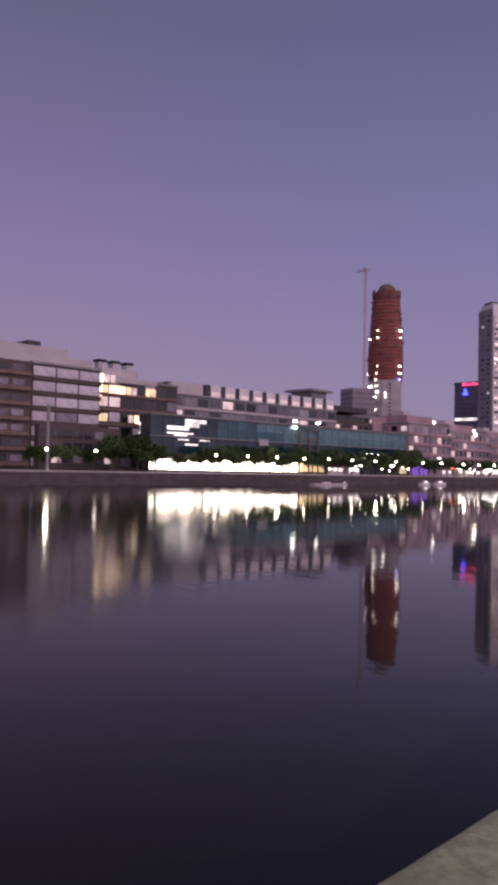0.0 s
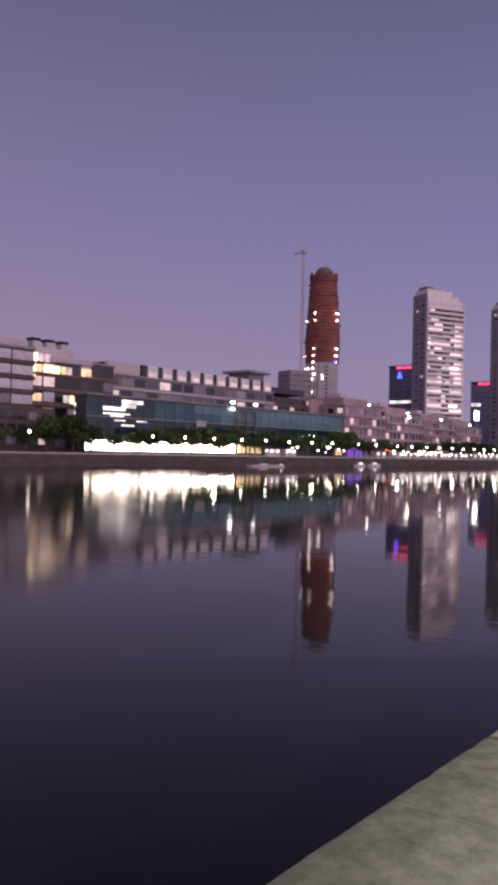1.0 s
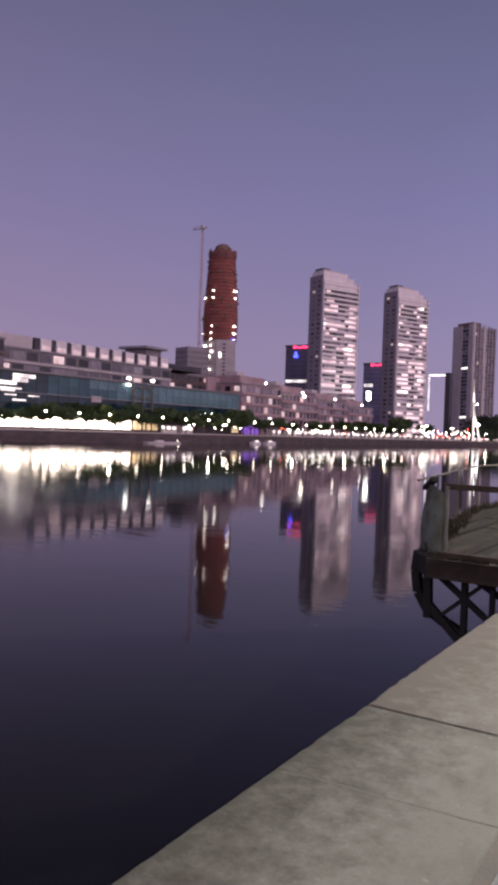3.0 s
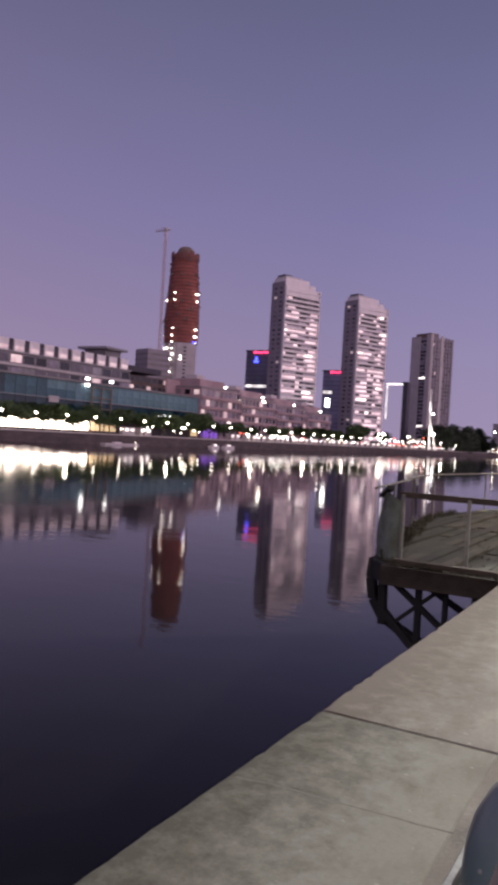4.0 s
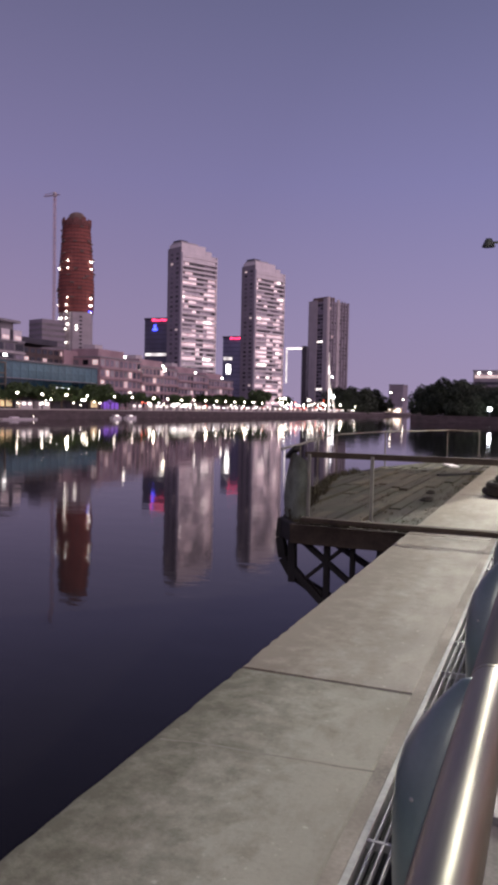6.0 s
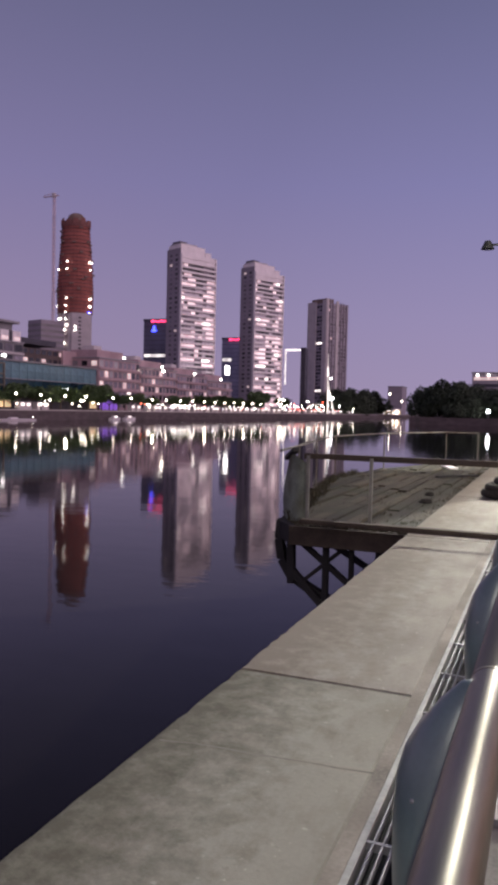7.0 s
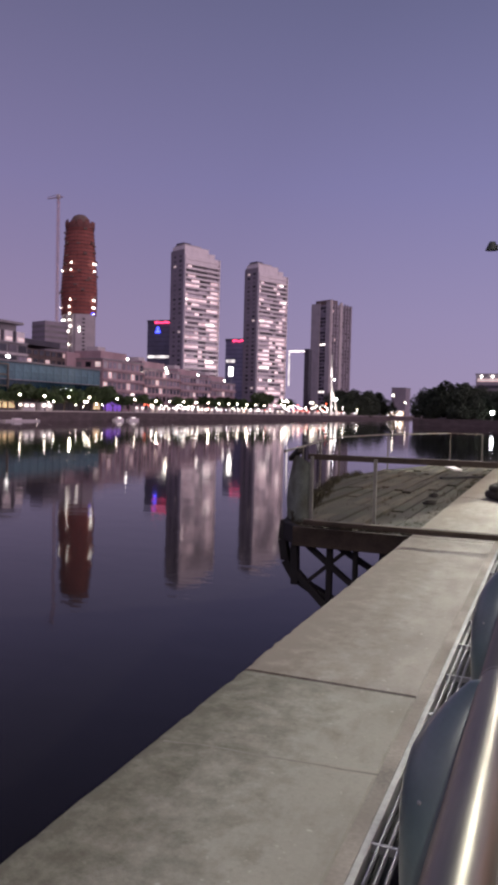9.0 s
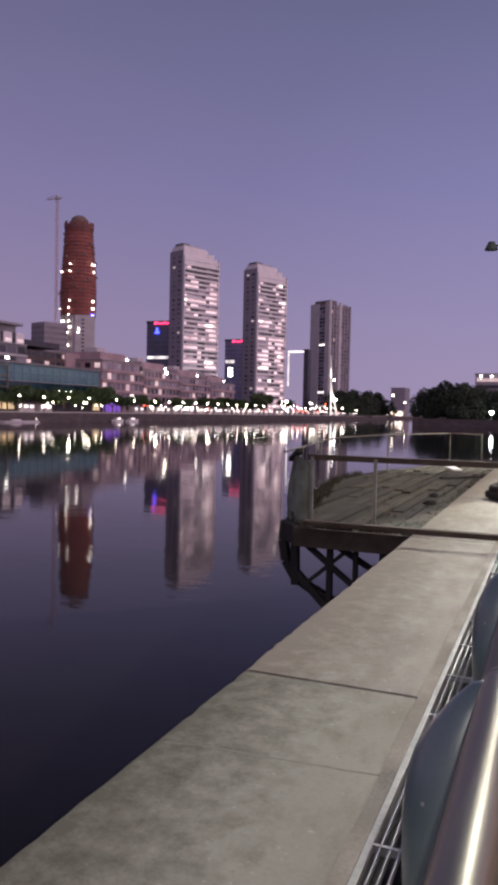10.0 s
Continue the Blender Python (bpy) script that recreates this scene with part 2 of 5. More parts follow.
GREYPOST = mat("weathered_grey_paint", (0.21, 0.2, 0.175), 0.6, 0.1, vary=0.3, scale=4, fine=40, stain=(0.17, 0.15, 0.1), stain_at=0.6)
DECKRAIL = mat("dull_rusted_rail", (0.15, 0.135, 0.115), 0.7, 0.1, vary=0.35, scale=3, fine=30, stain=(0.09, 0.055, 0.04), stain_at=0.52)
MOSSPLATE = mat("mossy_painted_plate", (0.24, 0.27, 0.2), 0.75, 0.0, vary=0.4, scale=2.5, fine=25, stain=(0.1, 0.095, 0.05), stain_at=0.5)
IRON = mat("cast_iron", (0.02, 0.02, 0.02), 0.55, 0.3, vary=0.3, scale=5, fine=50)
OCHRE = mat("faded_yellow_paint", (0.18, 0.16, 0.115), 0.6, 0.1, vary=0.3, scale=1.2, fine=20, stain=(0.2, 0.11, 0.06), stain_at=0.58)
CRANEGREEN = mat("grey_green_paint", (0.1, 0.115, 0.1), 0.6, 0.1, vary=0.3, scale=1, fine=15)
ROPE = mat("old_rope", (0.03, 0.025, 0.02), 0.95, vary=0.4, scale=20, fine=120)
PALE = mat("pale_plaster", (0.55, 0.5, 0.5), 0.8, vary=0.15, scale=0.12, fine=2, bump=0.1, dist=0.05)
WHITESLAB = mat("white_balcony_concrete", (0.82, 0.76, 0.76), 0.7, vary=0.12, scale=0.2, fine=3, bump=0.05)
GREYWALL = mat("grey_facade", (0.23, 0.215, 0.225), 0.75, vary=0.2, scale=0.15, fine=2, bump=0.1, dist=0.03)
DARKWALL = mat("dark_facade", (0.06, 0.055, 0.07), 0.6, vary=0.25, scale=0.15, fine=2)
BRICK = mat("old_red_brick", (0.34, 0.17, 0.14), 0.85, vary=0.25, scale=0.2, fine=4, bump=0.2, dist=0.03, stain=(0.24, 0.14, 0.12))
PINKBRICK = mat("pinkish_brick", (0.43, 0.3, 0.315), 0.85, vary=0.22, scale=0.15, fine=3, bump=0.15, dist=0.03)
BROWN = mat("brown_cladding", (0.2, 0.14, 0.115), 0.75, vary=0.25, scale=0.2, fine=3)
BROWNDARK = mat("dark_brown_cladding", (0.105, 0.078, 0.072), 0.75, vary=0.25, scale=0.2, fine=3)
NETDARK = mat("dark_red_site_netting", (0.2, 0.085, 0.075), 0.9, vary=0.3, scale=0.3, fine=2)
NET = mat("red_brown_safety_net", (0.33, 0.105, 0.085), 0.9, vary=0.3, scale=0.12, fine=1.5, bump=0.3, dist=0.2, stretch=(1, 1, 2))
RAWCONC = mat("raw_concrete", (0.42, 0.36, 0.36), 0.85, vary=0.2, scale=0.1, fine=2)
ROOFMETAL = mat("grey_roof_sheet", (0.3, 0.28, 0.29), 0.5, 0.3, vary=0.15, scale=0.3, fine=6)
CRANEPINK = mat("dull_red_crane_paint", (0.62, 0.46, 0.5), 0.7, 0.1, vary=0.2, scale=0.5, fine=5)
WINPALE = mat("pale_blind_window", (0.6, 0.55, 0.6), 0.3, vary=0.18, scale=0.5, fine=3, bump=0.0, rnd=0.16)
# violet base colour stands in for the sky mirrored in the panes
WINMID = mat("sky_toned_window", (0.2, 0.175, 0.21), 0.25, vary=0.25, scale=0.4, fine=3, bump=0.0, rnd=0.5)
SIDEGREY = mat("violet_grey_side_wall", (0.3, 0.265, 0.3), 0.75, vary=0.15, scale=0.1, fine=2)
WINDARK = mat("dark_window_glass", (0.03, 0.03, 0.04), 0.08, vary=0.3, scale=0.3, fine=2, bump=0.0, rnd=0.6)
WINGREY = mat("blind_drawn_window", (0.36, 0.34, 0.36), 0.35, vary=0.2, scale=0.4, fine=3, bump=0.0, rnd=0.4)
# one teal glass in three tones: reflected sky is put into the base colour
TEAL = mat("sky_sheen_teal_glass", (0.1, 0.195, 0.225), 0.18, vary=0.25, scale=0.06, fine=0.8, bump=0.02, rnd=0.12)
TEALMID = mat("half_sheen_teal_glass", (0.035, 0.1, 0.125), 0.14, vary=0.3, scale=0.06, fine=0.8, bump=0.02, rnd=0.2)
TEALDARK = mat("no_sheen_teal_glass", (0.012, 0.036, 0.05), 0.1, vary=0.3, scale=0.06, fine=0.8, bump=0.02, rnd=0.4)
NAVYGLASS = mat("navy_glass", (0.2, 0.2, 0.3), 0.3, vary=0.3, scale=0.1, fine=1, bump=0.0, rnd=0.4)
BARK = mat("bark", (0.1, 0.075, 0.055), 0.95, vary=0.3, scale=1, fine=12)
LEAF = mat("foliage", (0.05, 0.085, 0.025), 0.7, vary=0.5, scale=0.6, fine=3, bump=0.0)
LEAFDARK = mat("dark_foliage", (0.045, 0.062, 0.036), 0.8, vary=0.5, scale=0.4, fine=2, bump=0.0)
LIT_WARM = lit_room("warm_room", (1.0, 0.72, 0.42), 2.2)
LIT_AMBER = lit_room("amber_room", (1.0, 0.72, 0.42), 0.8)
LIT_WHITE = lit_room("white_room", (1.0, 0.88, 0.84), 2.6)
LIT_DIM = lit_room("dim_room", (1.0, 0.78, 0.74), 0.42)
LIT_PINK = lit_room("curtained_room", (1.0, 0.77, 0.8), 0.72, 0.1)
LIT_STRIP = lit_room("office_lights", (1.0, 0.92, 0.88), 1.1, 0.2)
SHOP = lit_room("shop_interior", (1.0, 0.83, 0.7), 12.0, 0.12)
BULB = glow("lamp_globe", (1.0, 0.88, 0.72), 26.0)
BULBWHITE = glow("white_lamp_globe", (0.95, 0.95, 1.0), 26.0)
FLOOD = glow("site_floodlight", (1.0, 0.93, 0.85), 14.0)
NEONRED = glow("red_neon", (1.0, 0.05, 0.16), 3.2)
NEONBLUE = glow("blue_neon", (0.06, 0.08, 1.0), 4.5)
NEONPURPLE = glow("purple_wash_glow", (0.36, 0.16, 0.85), 0.34)
SIGNWHITE = glow("white_sign_light", (1.0, 0.95, 0.92), 9.0)
REDLAMP = glow("red_lamp", (1.0, 0.12, 0.06), 8.0)
MASTWHITE = glow("floodlit_mast_glow", (1.0, 0.95, 0.85), 0.55)
GRASS = mat("dry_weeds", (0.05, 0.043, 0.022), 0.9, vary=0.5, scale=3, fine=20, bump=0)


# ---- building blocks ----
def part(name, bm, material, parent=None, label="", at=None):
    me = bpy.data.meshes.new(name)
    bm.to_mesh(me)
    bm.free()
    return piece(name, me, material, parent, label, at)


def piece(name, me, material, parent=None, label="", at=None):
    if material and not me.materials:
        me.materials.append(material)
    ob = new(name, me)
    if at is not None:
        ob.matrix_basis = at
    ob.parent = parent
    if label:
        ob["label"] = label
    return ob


def thing(name, label, category, at=None, group="", kind=""):
    ob = new(name)
    if at is not None:
        ob.matrix_basis = at
    return tagged(ob, label, category, group, kind)


def add_box(bm, x0, x1, y0, y1, z0, z1, bevel=0.0):
    m = Matrix.Translation(((x0 + x1) / 2, (y0 + y1) / 2, (z0 + z1) / 2)) @ Matrix.Diagonal((x1 - x0, y1 - y0, z1 - z0, 1))
    vs = bmesh.ops.create_cube(bm, size=1, matrix=m)["verts"]
    if bevel:
        edges = {e for v in vs for e in v.link_edges}
        bmesh.ops.bevel(bm, geom=list(edges), offset=bevel, segments=2, affect="EDGES", profile=0.6)
    return bm


def cuboid(x0, x1, y0, y1, z0, z1, bevel=0.0):
    return add_box(bmesh.new(), x0, x1, y0, y1, z0, z1, bevel)


def add_rod(bm, a, b, r, r2=None, seg=8):
    a, b = Vector(a), Vector(b)
    d = b - a
    m = Matrix.Translation((a + b) / 2) @ d.to_track_quat("Z", "Y").to_matrix().to_4x4()
    bmesh.ops.create_cone(bm, cap_ends=True, segments=seg, radius1=r, radius2=r if r2 is None else r2, depth=d.length, matrix=m)
    return bm


def rod(a, b, r, r2=None, seg=8):
    return add_rod(bmesh.new(), a, b, r, r2, seg)


def beam(a, b, w, h):
    """A square timber from a to b."""
    a, b = Vector(a), Vector(b)
    d = b - a
    m = Matrix.Translation((a + b) / 2) @ d.to_track_quat("Z", "Y").to_matrix().to_4x4() @ Matrix.Diagonal((w, h, d.length, 1))
    bm = bmesh.new()
    bmesh.ops.create_cube(bm, size=1, matrix=m)
    bmesh.ops.bevel(bm, geom=bm.edges[:], offset=min(w, h) * 0.1, segments=1, affect="EDGES")
    return bm


def smooth(ob):
    for p in ob.data.polygons:
        p.use_smooth = True
    return ob


def prism(points, z0, z1):
    bm = bmesh.new()
    lo = [bm.verts.new((x, y, z0)) for x, y in points]
    hi = [bm.verts.new((x, y, z1)) for x, y in points]
    k = len(points)
    bm.faces.new(hi)
    bm.faces.new(lo[::-1])
    for i in range(k):
        bm.faces.new((lo[i], lo[(i + 1) % k], hi[(i + 1) % k], hi[i]))
    bmesh.ops.recalc_face_normals(bm, faces=bm.faces[:])
    return bm


def mesh_of(name, bm, material):
    me = bpy.data.meshes.new(name)
    bm.to_mesh(me)
    bm.free()
    me.materials.append(material)
    return me


def globe(r, material, name="globe"):
    bm = bmesh.new()
    bmesh.ops.create_icosphere(bm, subdivisions=2, radius=r)
    return mesh_of(name, bm, material)


# ---- ground, water and dock walls ----
ground = new("ground", mesh_of("ground", prism([(-4000, -3000), (4000, -3000), (4000, 4500), (-4000, 4500)], -9.0, -8.0), GROUND))
tagged(ground, "dark bed of the dock and surrounding city land", "ground", kind="structure")
water = new("water", mesh_of("water", prism([(-160, -900), (-1.9, -900), (-1.9, 376), (-66, 376), (-66, 1500), (-160, 1500)], -7.9, WZ), WATER))
tagged(water, "dark calm dock water mirroring the city lights", "water", kind="structure")
bank = new("far_bank", mesh_of("far_bank", prism([(-3900, -2900), (-160, -2900), (-160, 1500), (-3900, 1500)], -7.95, -0.02), WALLSTONE))
tagged(bank, "far dock bank with an old stone wall", "quay", kind="structure")
bank_far = new("north_land", mesh_of("north_land", prism([(-3900, 1501), (3900, 1501), (3900, 4400), (-3900, 4400)], -7.95, -0.02), GROUND))
tagged(bank_far, "distant city land beyond the docks", "ground", kind="structure")
end_quay = new("end_quay", mesh_of("end_quay", prism([(-66, 376), (3900, 376), (3900, 1500.5), (-66, 1500.5)], -7.95, -0.03), WALLSTONE))
tagged(end_quay, "stone-walled quay closing the dock's end", "quay", kind="structure")
near_quay = new("near_quay", mesh_of("near_quay", prism([(-1.72, -900), (3900, -900), (3900, 375.5), (-1.72, 375.5)], -7.95, -0.12), WALLSTONE))
tagged(near_quay, "stone dock wall below the promenade", "quay", kind="structure")
far_coping = thing("trim", "pale stone coping along the far dock wall", "coping", kind="structure")
cop = mesh_of("coping", cuboid(-0.6, 0.12, 0, 9.94, -0.35, 0.06, 0.03), COPING)
for i in range(110):
    piece("coping_stone", cop, None, far_coping, at=pose(-160, 20 + i * 10, 0))


# ---- buildings ----
def pane_mesh(w, h, material, d=0.12):
    """A window: frame edge proud of the pane."""
    return mesh_of("window", cuboid(0, d, -w / 2, w / 2, -h / 2, h / 2), material)


def windows(parent, rng, rows, cols, w, h, at, mix, name="window"):
    """Windows in rows (heights) and cols (places along the face); at(s, z) gives a pose. mix: materials with weights."""
    kinds = [(pane_mesh(w, h, m), k) for m, k in mix]
    out = []
    for z in rows:
        for s in cols:
            me = rng.choices([a for a, _ in kinds], [b for _, b in kinds])[0]
            out.append(piece(name, me, None, parent, at=at(s, z)))
    return out


def midrise(name, label, x, y0, y1, depth, z1, floor_h, bay, wall, slab, mix, seed, fill=0.8, side=True, z0=0.0, slab_out=0.5, slab_h=0.5, roof=ROOFMETAL):
    """A long block with its front towards the water at x, from y0 to y1."""
    rng = random.Random(seed)
    b = thing(name, label, "building", pose(x, y0, 0), group="bank buildings")
    L = y1 - y0
    part("wall", cuboid(-depth, 0, 0, L, -0.1, z1, 0.1), wall, b)
    part("roof", cuboid(-depth - 0.3, 0.35, -0.3, L + 0.3, z1, z1 + 0.7, 0.08), roof, b)
    n = max(1, round((z1 - z0) / floor_h))
    fh = (z1 - z0) / n
    s_me = mesh_of("floor_slab", cuboid(0, slab_out, -0.2, L + 0.2, -slab_h / 2, slab_h / 2, 0.04), slab)
    for i in range(n):
        piece("floor_slab", s_me, None, b, at=pose(0, 0, z0 + i * fh + 0.2))
    k = max(1, round(L / bay))
    bw = L / k
    rows = [z0 + (i + 0.55) * fh for i in range(n)]
    windows(b, rng, rows, [(j + 0.5) * bw for j in range(k)], bw * fill, fh * 0.62, lambda s, z: pose(0, s, z), mix)
    if side:
        ks = max(1, round(depth / bay / 1.3))
        windows(b, rng, rows, [-(j + 0.5) * depth / ks for j in range(ks)], depth / ks * fill * 0.8, fh * 0.5, lambda s, z: pose(s, 0, z, 0, 0, -90), [(WINDARK, 6), (WINGREY, 2), (LIT_DIM, 1)])
    return b


A_Y0, A_Y1, B_Y0 = 101.5, 123.0, 125.0

# pale-windowed block at the far left
block_a = midrise("apartment_block", "seven-storey block with wide pale windows in rows", -185, A_Y0, A_Y1, 26, 28.6, 4.0, 7.0, DARKWALL, BROWNDARK,
                  [(WINPALE, 12), (WINMID, 0.8)], 3, 0.93, slab_h=0.95)
part("penthouse", cuboid(-20, -3, -14, 12.5, 29.3, 34.0, 0.1), PALE, block_a)
part("penthouse_step", cuboid(-18, -3, 12.5, 20.5, 29.3, 31.6, 0.1), PALE, block_a)
part("water_tank", cuboid(-14, -5, 1, 5, 34.0, 35.6, 0.1), DARKWALL, block_a)
part("podium", cuboid(0, 2.5, 1, 27, 0, 12.2, 0.1), BROWNDARK, block_a)
pod_win = random.Random(8)
windows(block_a, pod_win, [3, 6.4, 9.8], [3 + 3.4 * i for i in range(7)], 2.7, 2.1, lambda s, z: pose(2.5, s, z), [(WINDARK, 6), (WINMID, 4), (LIT_DIM, 0.8)])
part("tower_wing", cuboid(-24, 0.8, -30, -0.6, 0, 28.8, 0.1), BROWNDARK, block_a)
wing_slab = mesh_of("balcony", cuboid(0.8, 1.9, -29.5, -1.2, -0.5, 0.45, 0.06), BROWN)
for i in range(7):
    piece("balcony", wing_slab, None, block_a, at=pose(0, 0, 1.4 + 4 * i))
windows(block_a, pod_win, [3 + 4 * i for i in range(7)], [-27 + 4.5 * i for i in range(6)], 3.4, 1.7, lambda s, z: pose(0.8, s, z), [(WINMID, 6), (WINDARK, 4), (LIT_DIM, 0.6)])

# warm-lit block with chimneys
block_b = midrise("apartment_block", "brick block with warm-lit upper terraces and chimneys", -190, B_Y0, 156, 24, 27.2, 4.2, 4.2, BROWNDARK, BROWN,
                  [(WINDARK, 6), (WINMID, 5), (WINPALE, 1.5), (LIT_WARM, 0.25), (LIT_DIM, 0.8)], 12, 0.84, slab_h=0.7)
part("terrace_storey", cuboid(-18, -1.5, 0.4, 22, 27.9, 28.6, 0.1), PALE, block_b)
part("roof_house", cuboid(-14, -2, 3.0, 16.6, 28.4, 31.0, 0.1), PALE, block_b)
for yy in (4.8, 9.8, 14.9):
    ch = part("chimney", cuboid(-7, -4.4, yy - 1.1, yy + 1.1, 30.8, 33.0, 0.1), PALE, block_b)
    part("chimney_cap", cuboid(-7.3, -4.1, yy - 1.5, yy + 1.5, 33.0, 33.8, 0.15), IRON, ch)
part("parapet", cuboid(-2, 0.75, -0.2, 22, 26.6, 28.2, 0.08), PALE, block_b)
lit_b = pane_mesh(1.75, 2.5, LIT_WARM)
lit_bd = pane_mesh(1.75, 2.3, LIT_AMBER)
lit_bp = pane_mesh(1.75, 2.3, LIT_DIM)
for yy, zz, me in ((1.1, 24.3, lit_b), (3.1, 24.3, lit_bd), (5.4, 24.3, lit_b), (7.4, 24.3, lit_b), (9.4, 24.3, lit_b), (11.6, 24.3, lit_bd), (13.6, 24.3, lit_bp), (19.0, 24.4, lit_bd), (21.0, 24.4, lit_bd),
                   (1.1, 27.4, lit_b), (3.1, 27.4, lit_bp), (5.4, 27.4, lit_bp), (1.1, 21.3, lit_bd), (1.1, 15.8, lit_bd), (3.1, 15.8, lit_bd), (12.6, 15.8, lit_bp), (14.8, 15.8, lit_b), (18.9, 15.8, lit_bd)):
    w = piece("lit_window", me, None, block_b, at=pose(0.75 if zz > 26 else 0.25, yy, zz))
stair_lit = pane_mesh(1.5, 1.6, LIT_WHITE)
for zz in (8.5, 11.3, 14.2):
    piece("stair_window", stair_lit, None, block_b, at=pose(0.25, 16.6, zz))

# long grey block with a row of dormer boxes on the roof
block_c = midrise("loft_building", "long grey building with white dormer boxes along its roof", -195, 157, 244.5, 24, 25.4, 4.2, 6.0, GREYWALL, PALE,
                  [(WINMID, 6), (WINGREY, 3), (LIT_DIM, 0.6), (WINDARK, 3)], 5, 0.8, slab_h=0.8)
part("attic", cuboid(-20, -1.2, 0.0, 87.2, 26.1, 29.6, 0.1), ROOFMETAL, block_c)
dorm = mesh_of("dormer", cuboid(-1.3, 0.5, -2.3, 2.3, -2.1, 2.1, 0.1), WHITESLAB)
dorm_dark = mesh_of("recess", cuboid(-1.2, 0.1, -1.2, 1.2, -2.1, 2.1, 0.05), DARKWALL)
dorm_win = pane_mesh(3.6, 1.2, LIT_DIM)
for i in range(10):
    d = piece("dormer", dorm, None, block_c, at=pose(0.0, 20.0 + i * 7.0, 27.9))
    piece("dormer_window", dorm_win, None, d, at=pose(0.5, 0, -0.9))
    piece("recess", dorm_dark, None, block_c, at=pose(0.0, 16.5 + i * 7.0, 27.9))
part("side_gable", cuboid(-22, 0.6, 0, 14, 25.9, 29.9, 0.15), PALE, block_c)
part("plant_room", cuboid(-16, -5, 77.5, 87, 29.6, 33.4, 0.1), GREYWALL, block_c)
part("plant_roof", cuboid(-18, -3, 75.5, 89, 33.4, 34.4, 0.1), ROOFMETAL, block_c)

# teal glass hall at the water
glass_hall = thing("glass_hall", "low teal glass building with bright restaurants below", "building", pose(-175, 134, 0), group="bank buildings")
part("core", cuboid(-5, -0.25, 0, 132, -0.1, 16.6, 0.1), DARKWALL, glass_hall)
part("roof", cuboid(-5.2, 0.7, -0.3, 132.3, 16.6, 17.2, 0.1), GREYWALL, glass_hall)
prng = random.Random(21)
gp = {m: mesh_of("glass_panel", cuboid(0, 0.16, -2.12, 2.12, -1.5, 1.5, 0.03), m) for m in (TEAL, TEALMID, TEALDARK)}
# upper rows and far columns paler: the sky's reflection painted panel by panel
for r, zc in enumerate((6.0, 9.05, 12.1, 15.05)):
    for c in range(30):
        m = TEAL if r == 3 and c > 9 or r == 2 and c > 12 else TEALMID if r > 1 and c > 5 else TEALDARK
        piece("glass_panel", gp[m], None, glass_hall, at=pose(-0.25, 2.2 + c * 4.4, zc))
strip_kinds = [mesh_of("lit_strip", cuboid(0, 0.14, -w / 2, w / 2, -h / 2, h / 2, 0.03), LIT_STRIP) for w, h in ((1.5, 0.5), (2.7, 1.1), (4.2, 0.36))]
for zz, ya, yb, kind, share in ((15.4, 13, 22, 1, 0.85), (14.1, 13, 19, 1, 0.7), (13.1, 6, 15, 1, 0.9), (11.6, 6, 16, 0, 0.75), (11.0, 7, 14, 0, 0.4), (9.7, 6, 22, 2, 0.8), (8.3, 13, 18, 0, 0.6)):
    step = (1.75, 2.85, 4.3)[kind]
    yy = ya + step / 2
    while yy < yb:
        if prng.random() < share:
            piece("lit_strip", strip_kinds[kind], None, glass_hall, at=pose(-0.07, yy, zz))
        yy += step
sh = mesh_of("shop_front", cuboid(0, 0.3, -2.1, 2.1, -1.5, 1.5, 0.03), SHOP)
shd = mesh_of("dim_shop_front", cuboid(0, 0.3, -2.1, 2.1, -1.5, 1.5, 0.03), LIT_AMBER)
for c in range(30):
    if c < 17 or prng.random() < 0.12:
        piece("shop_front", sh if c < 15 else shd, None, glass_hall, at=pose(-0.25, 2.2 + c * 4.4, 2.2))
for zc in (4.4, 10.55):
    part("ledge", cuboid(-0.1, 0.45, -0.3, 132.2, zc - 0.12, zc + 0.12, 0.03), GALV, glass_hall)
lan = mesh_of("lantern", cuboid(0, 0.6, -0.7, 0.7, -0.4, 0.4, 0.05), SIGNWHITE)
for yy, zz in ((62, 18.2), (74.5, 18.2), (62, 16.0)):
    piece("lantern", lan, None, glass_hall, at=pose(0.4, yy, zz))
for yy in (64.5, 69.5, 74.5):
    part("frame_post", cuboid(0.6, 1.1, yy - 0.22, yy + 0.22, 0, 15.8, 0.04), OCHRE, glass_hall)
for zz in (4.6, 8.2, 12.0, 15.6):
    part("frame_beam", cuboid(0.6, 1.1, 64.2, 74.8, zz - 0.2, zz + 0.2, 0.04), OCHRE, glass_hall)
part("sign_panel", cuboid(0.2, 0.4, 44.7, 49.2, 9.2, 11.2, 0.03), PALE, glass_hall)
for yy in (104, 107.5, 111):
    piece("small_light", globe(0.2, BULBWHITE), None, glass_hall, at=pose(0.6, yy, 8.0))

# dark-roofed pavilion and brick end behind the glass hall
block_d = thing("roof_pavilion", "dark flat-roofed block with a brick end", "building", pose(-200, 246, 0), group="bank buildings")
part("wall", cuboid(-20, 0, 0, 34, -0.1, 25, 0.1), BROWNDARK, block_d)
part("roof", cuboid(-21, 2, -2, 24, 26.2, 28.6, 0.2), DARKWALL, block_d)
part("brick_end", cuboid(-16, 1.2, 30, 50, 0, 25.5, 0.1), PINKBRICK, block_d)
windows(block_d, random.Random(2), [20, 23.6], [2 + 4 * i for i in range(8)], 2.6, 1.8, lambda s, z: pose(0, s, z), [(WINDARK, 5), (LIT_DIM, 1)])

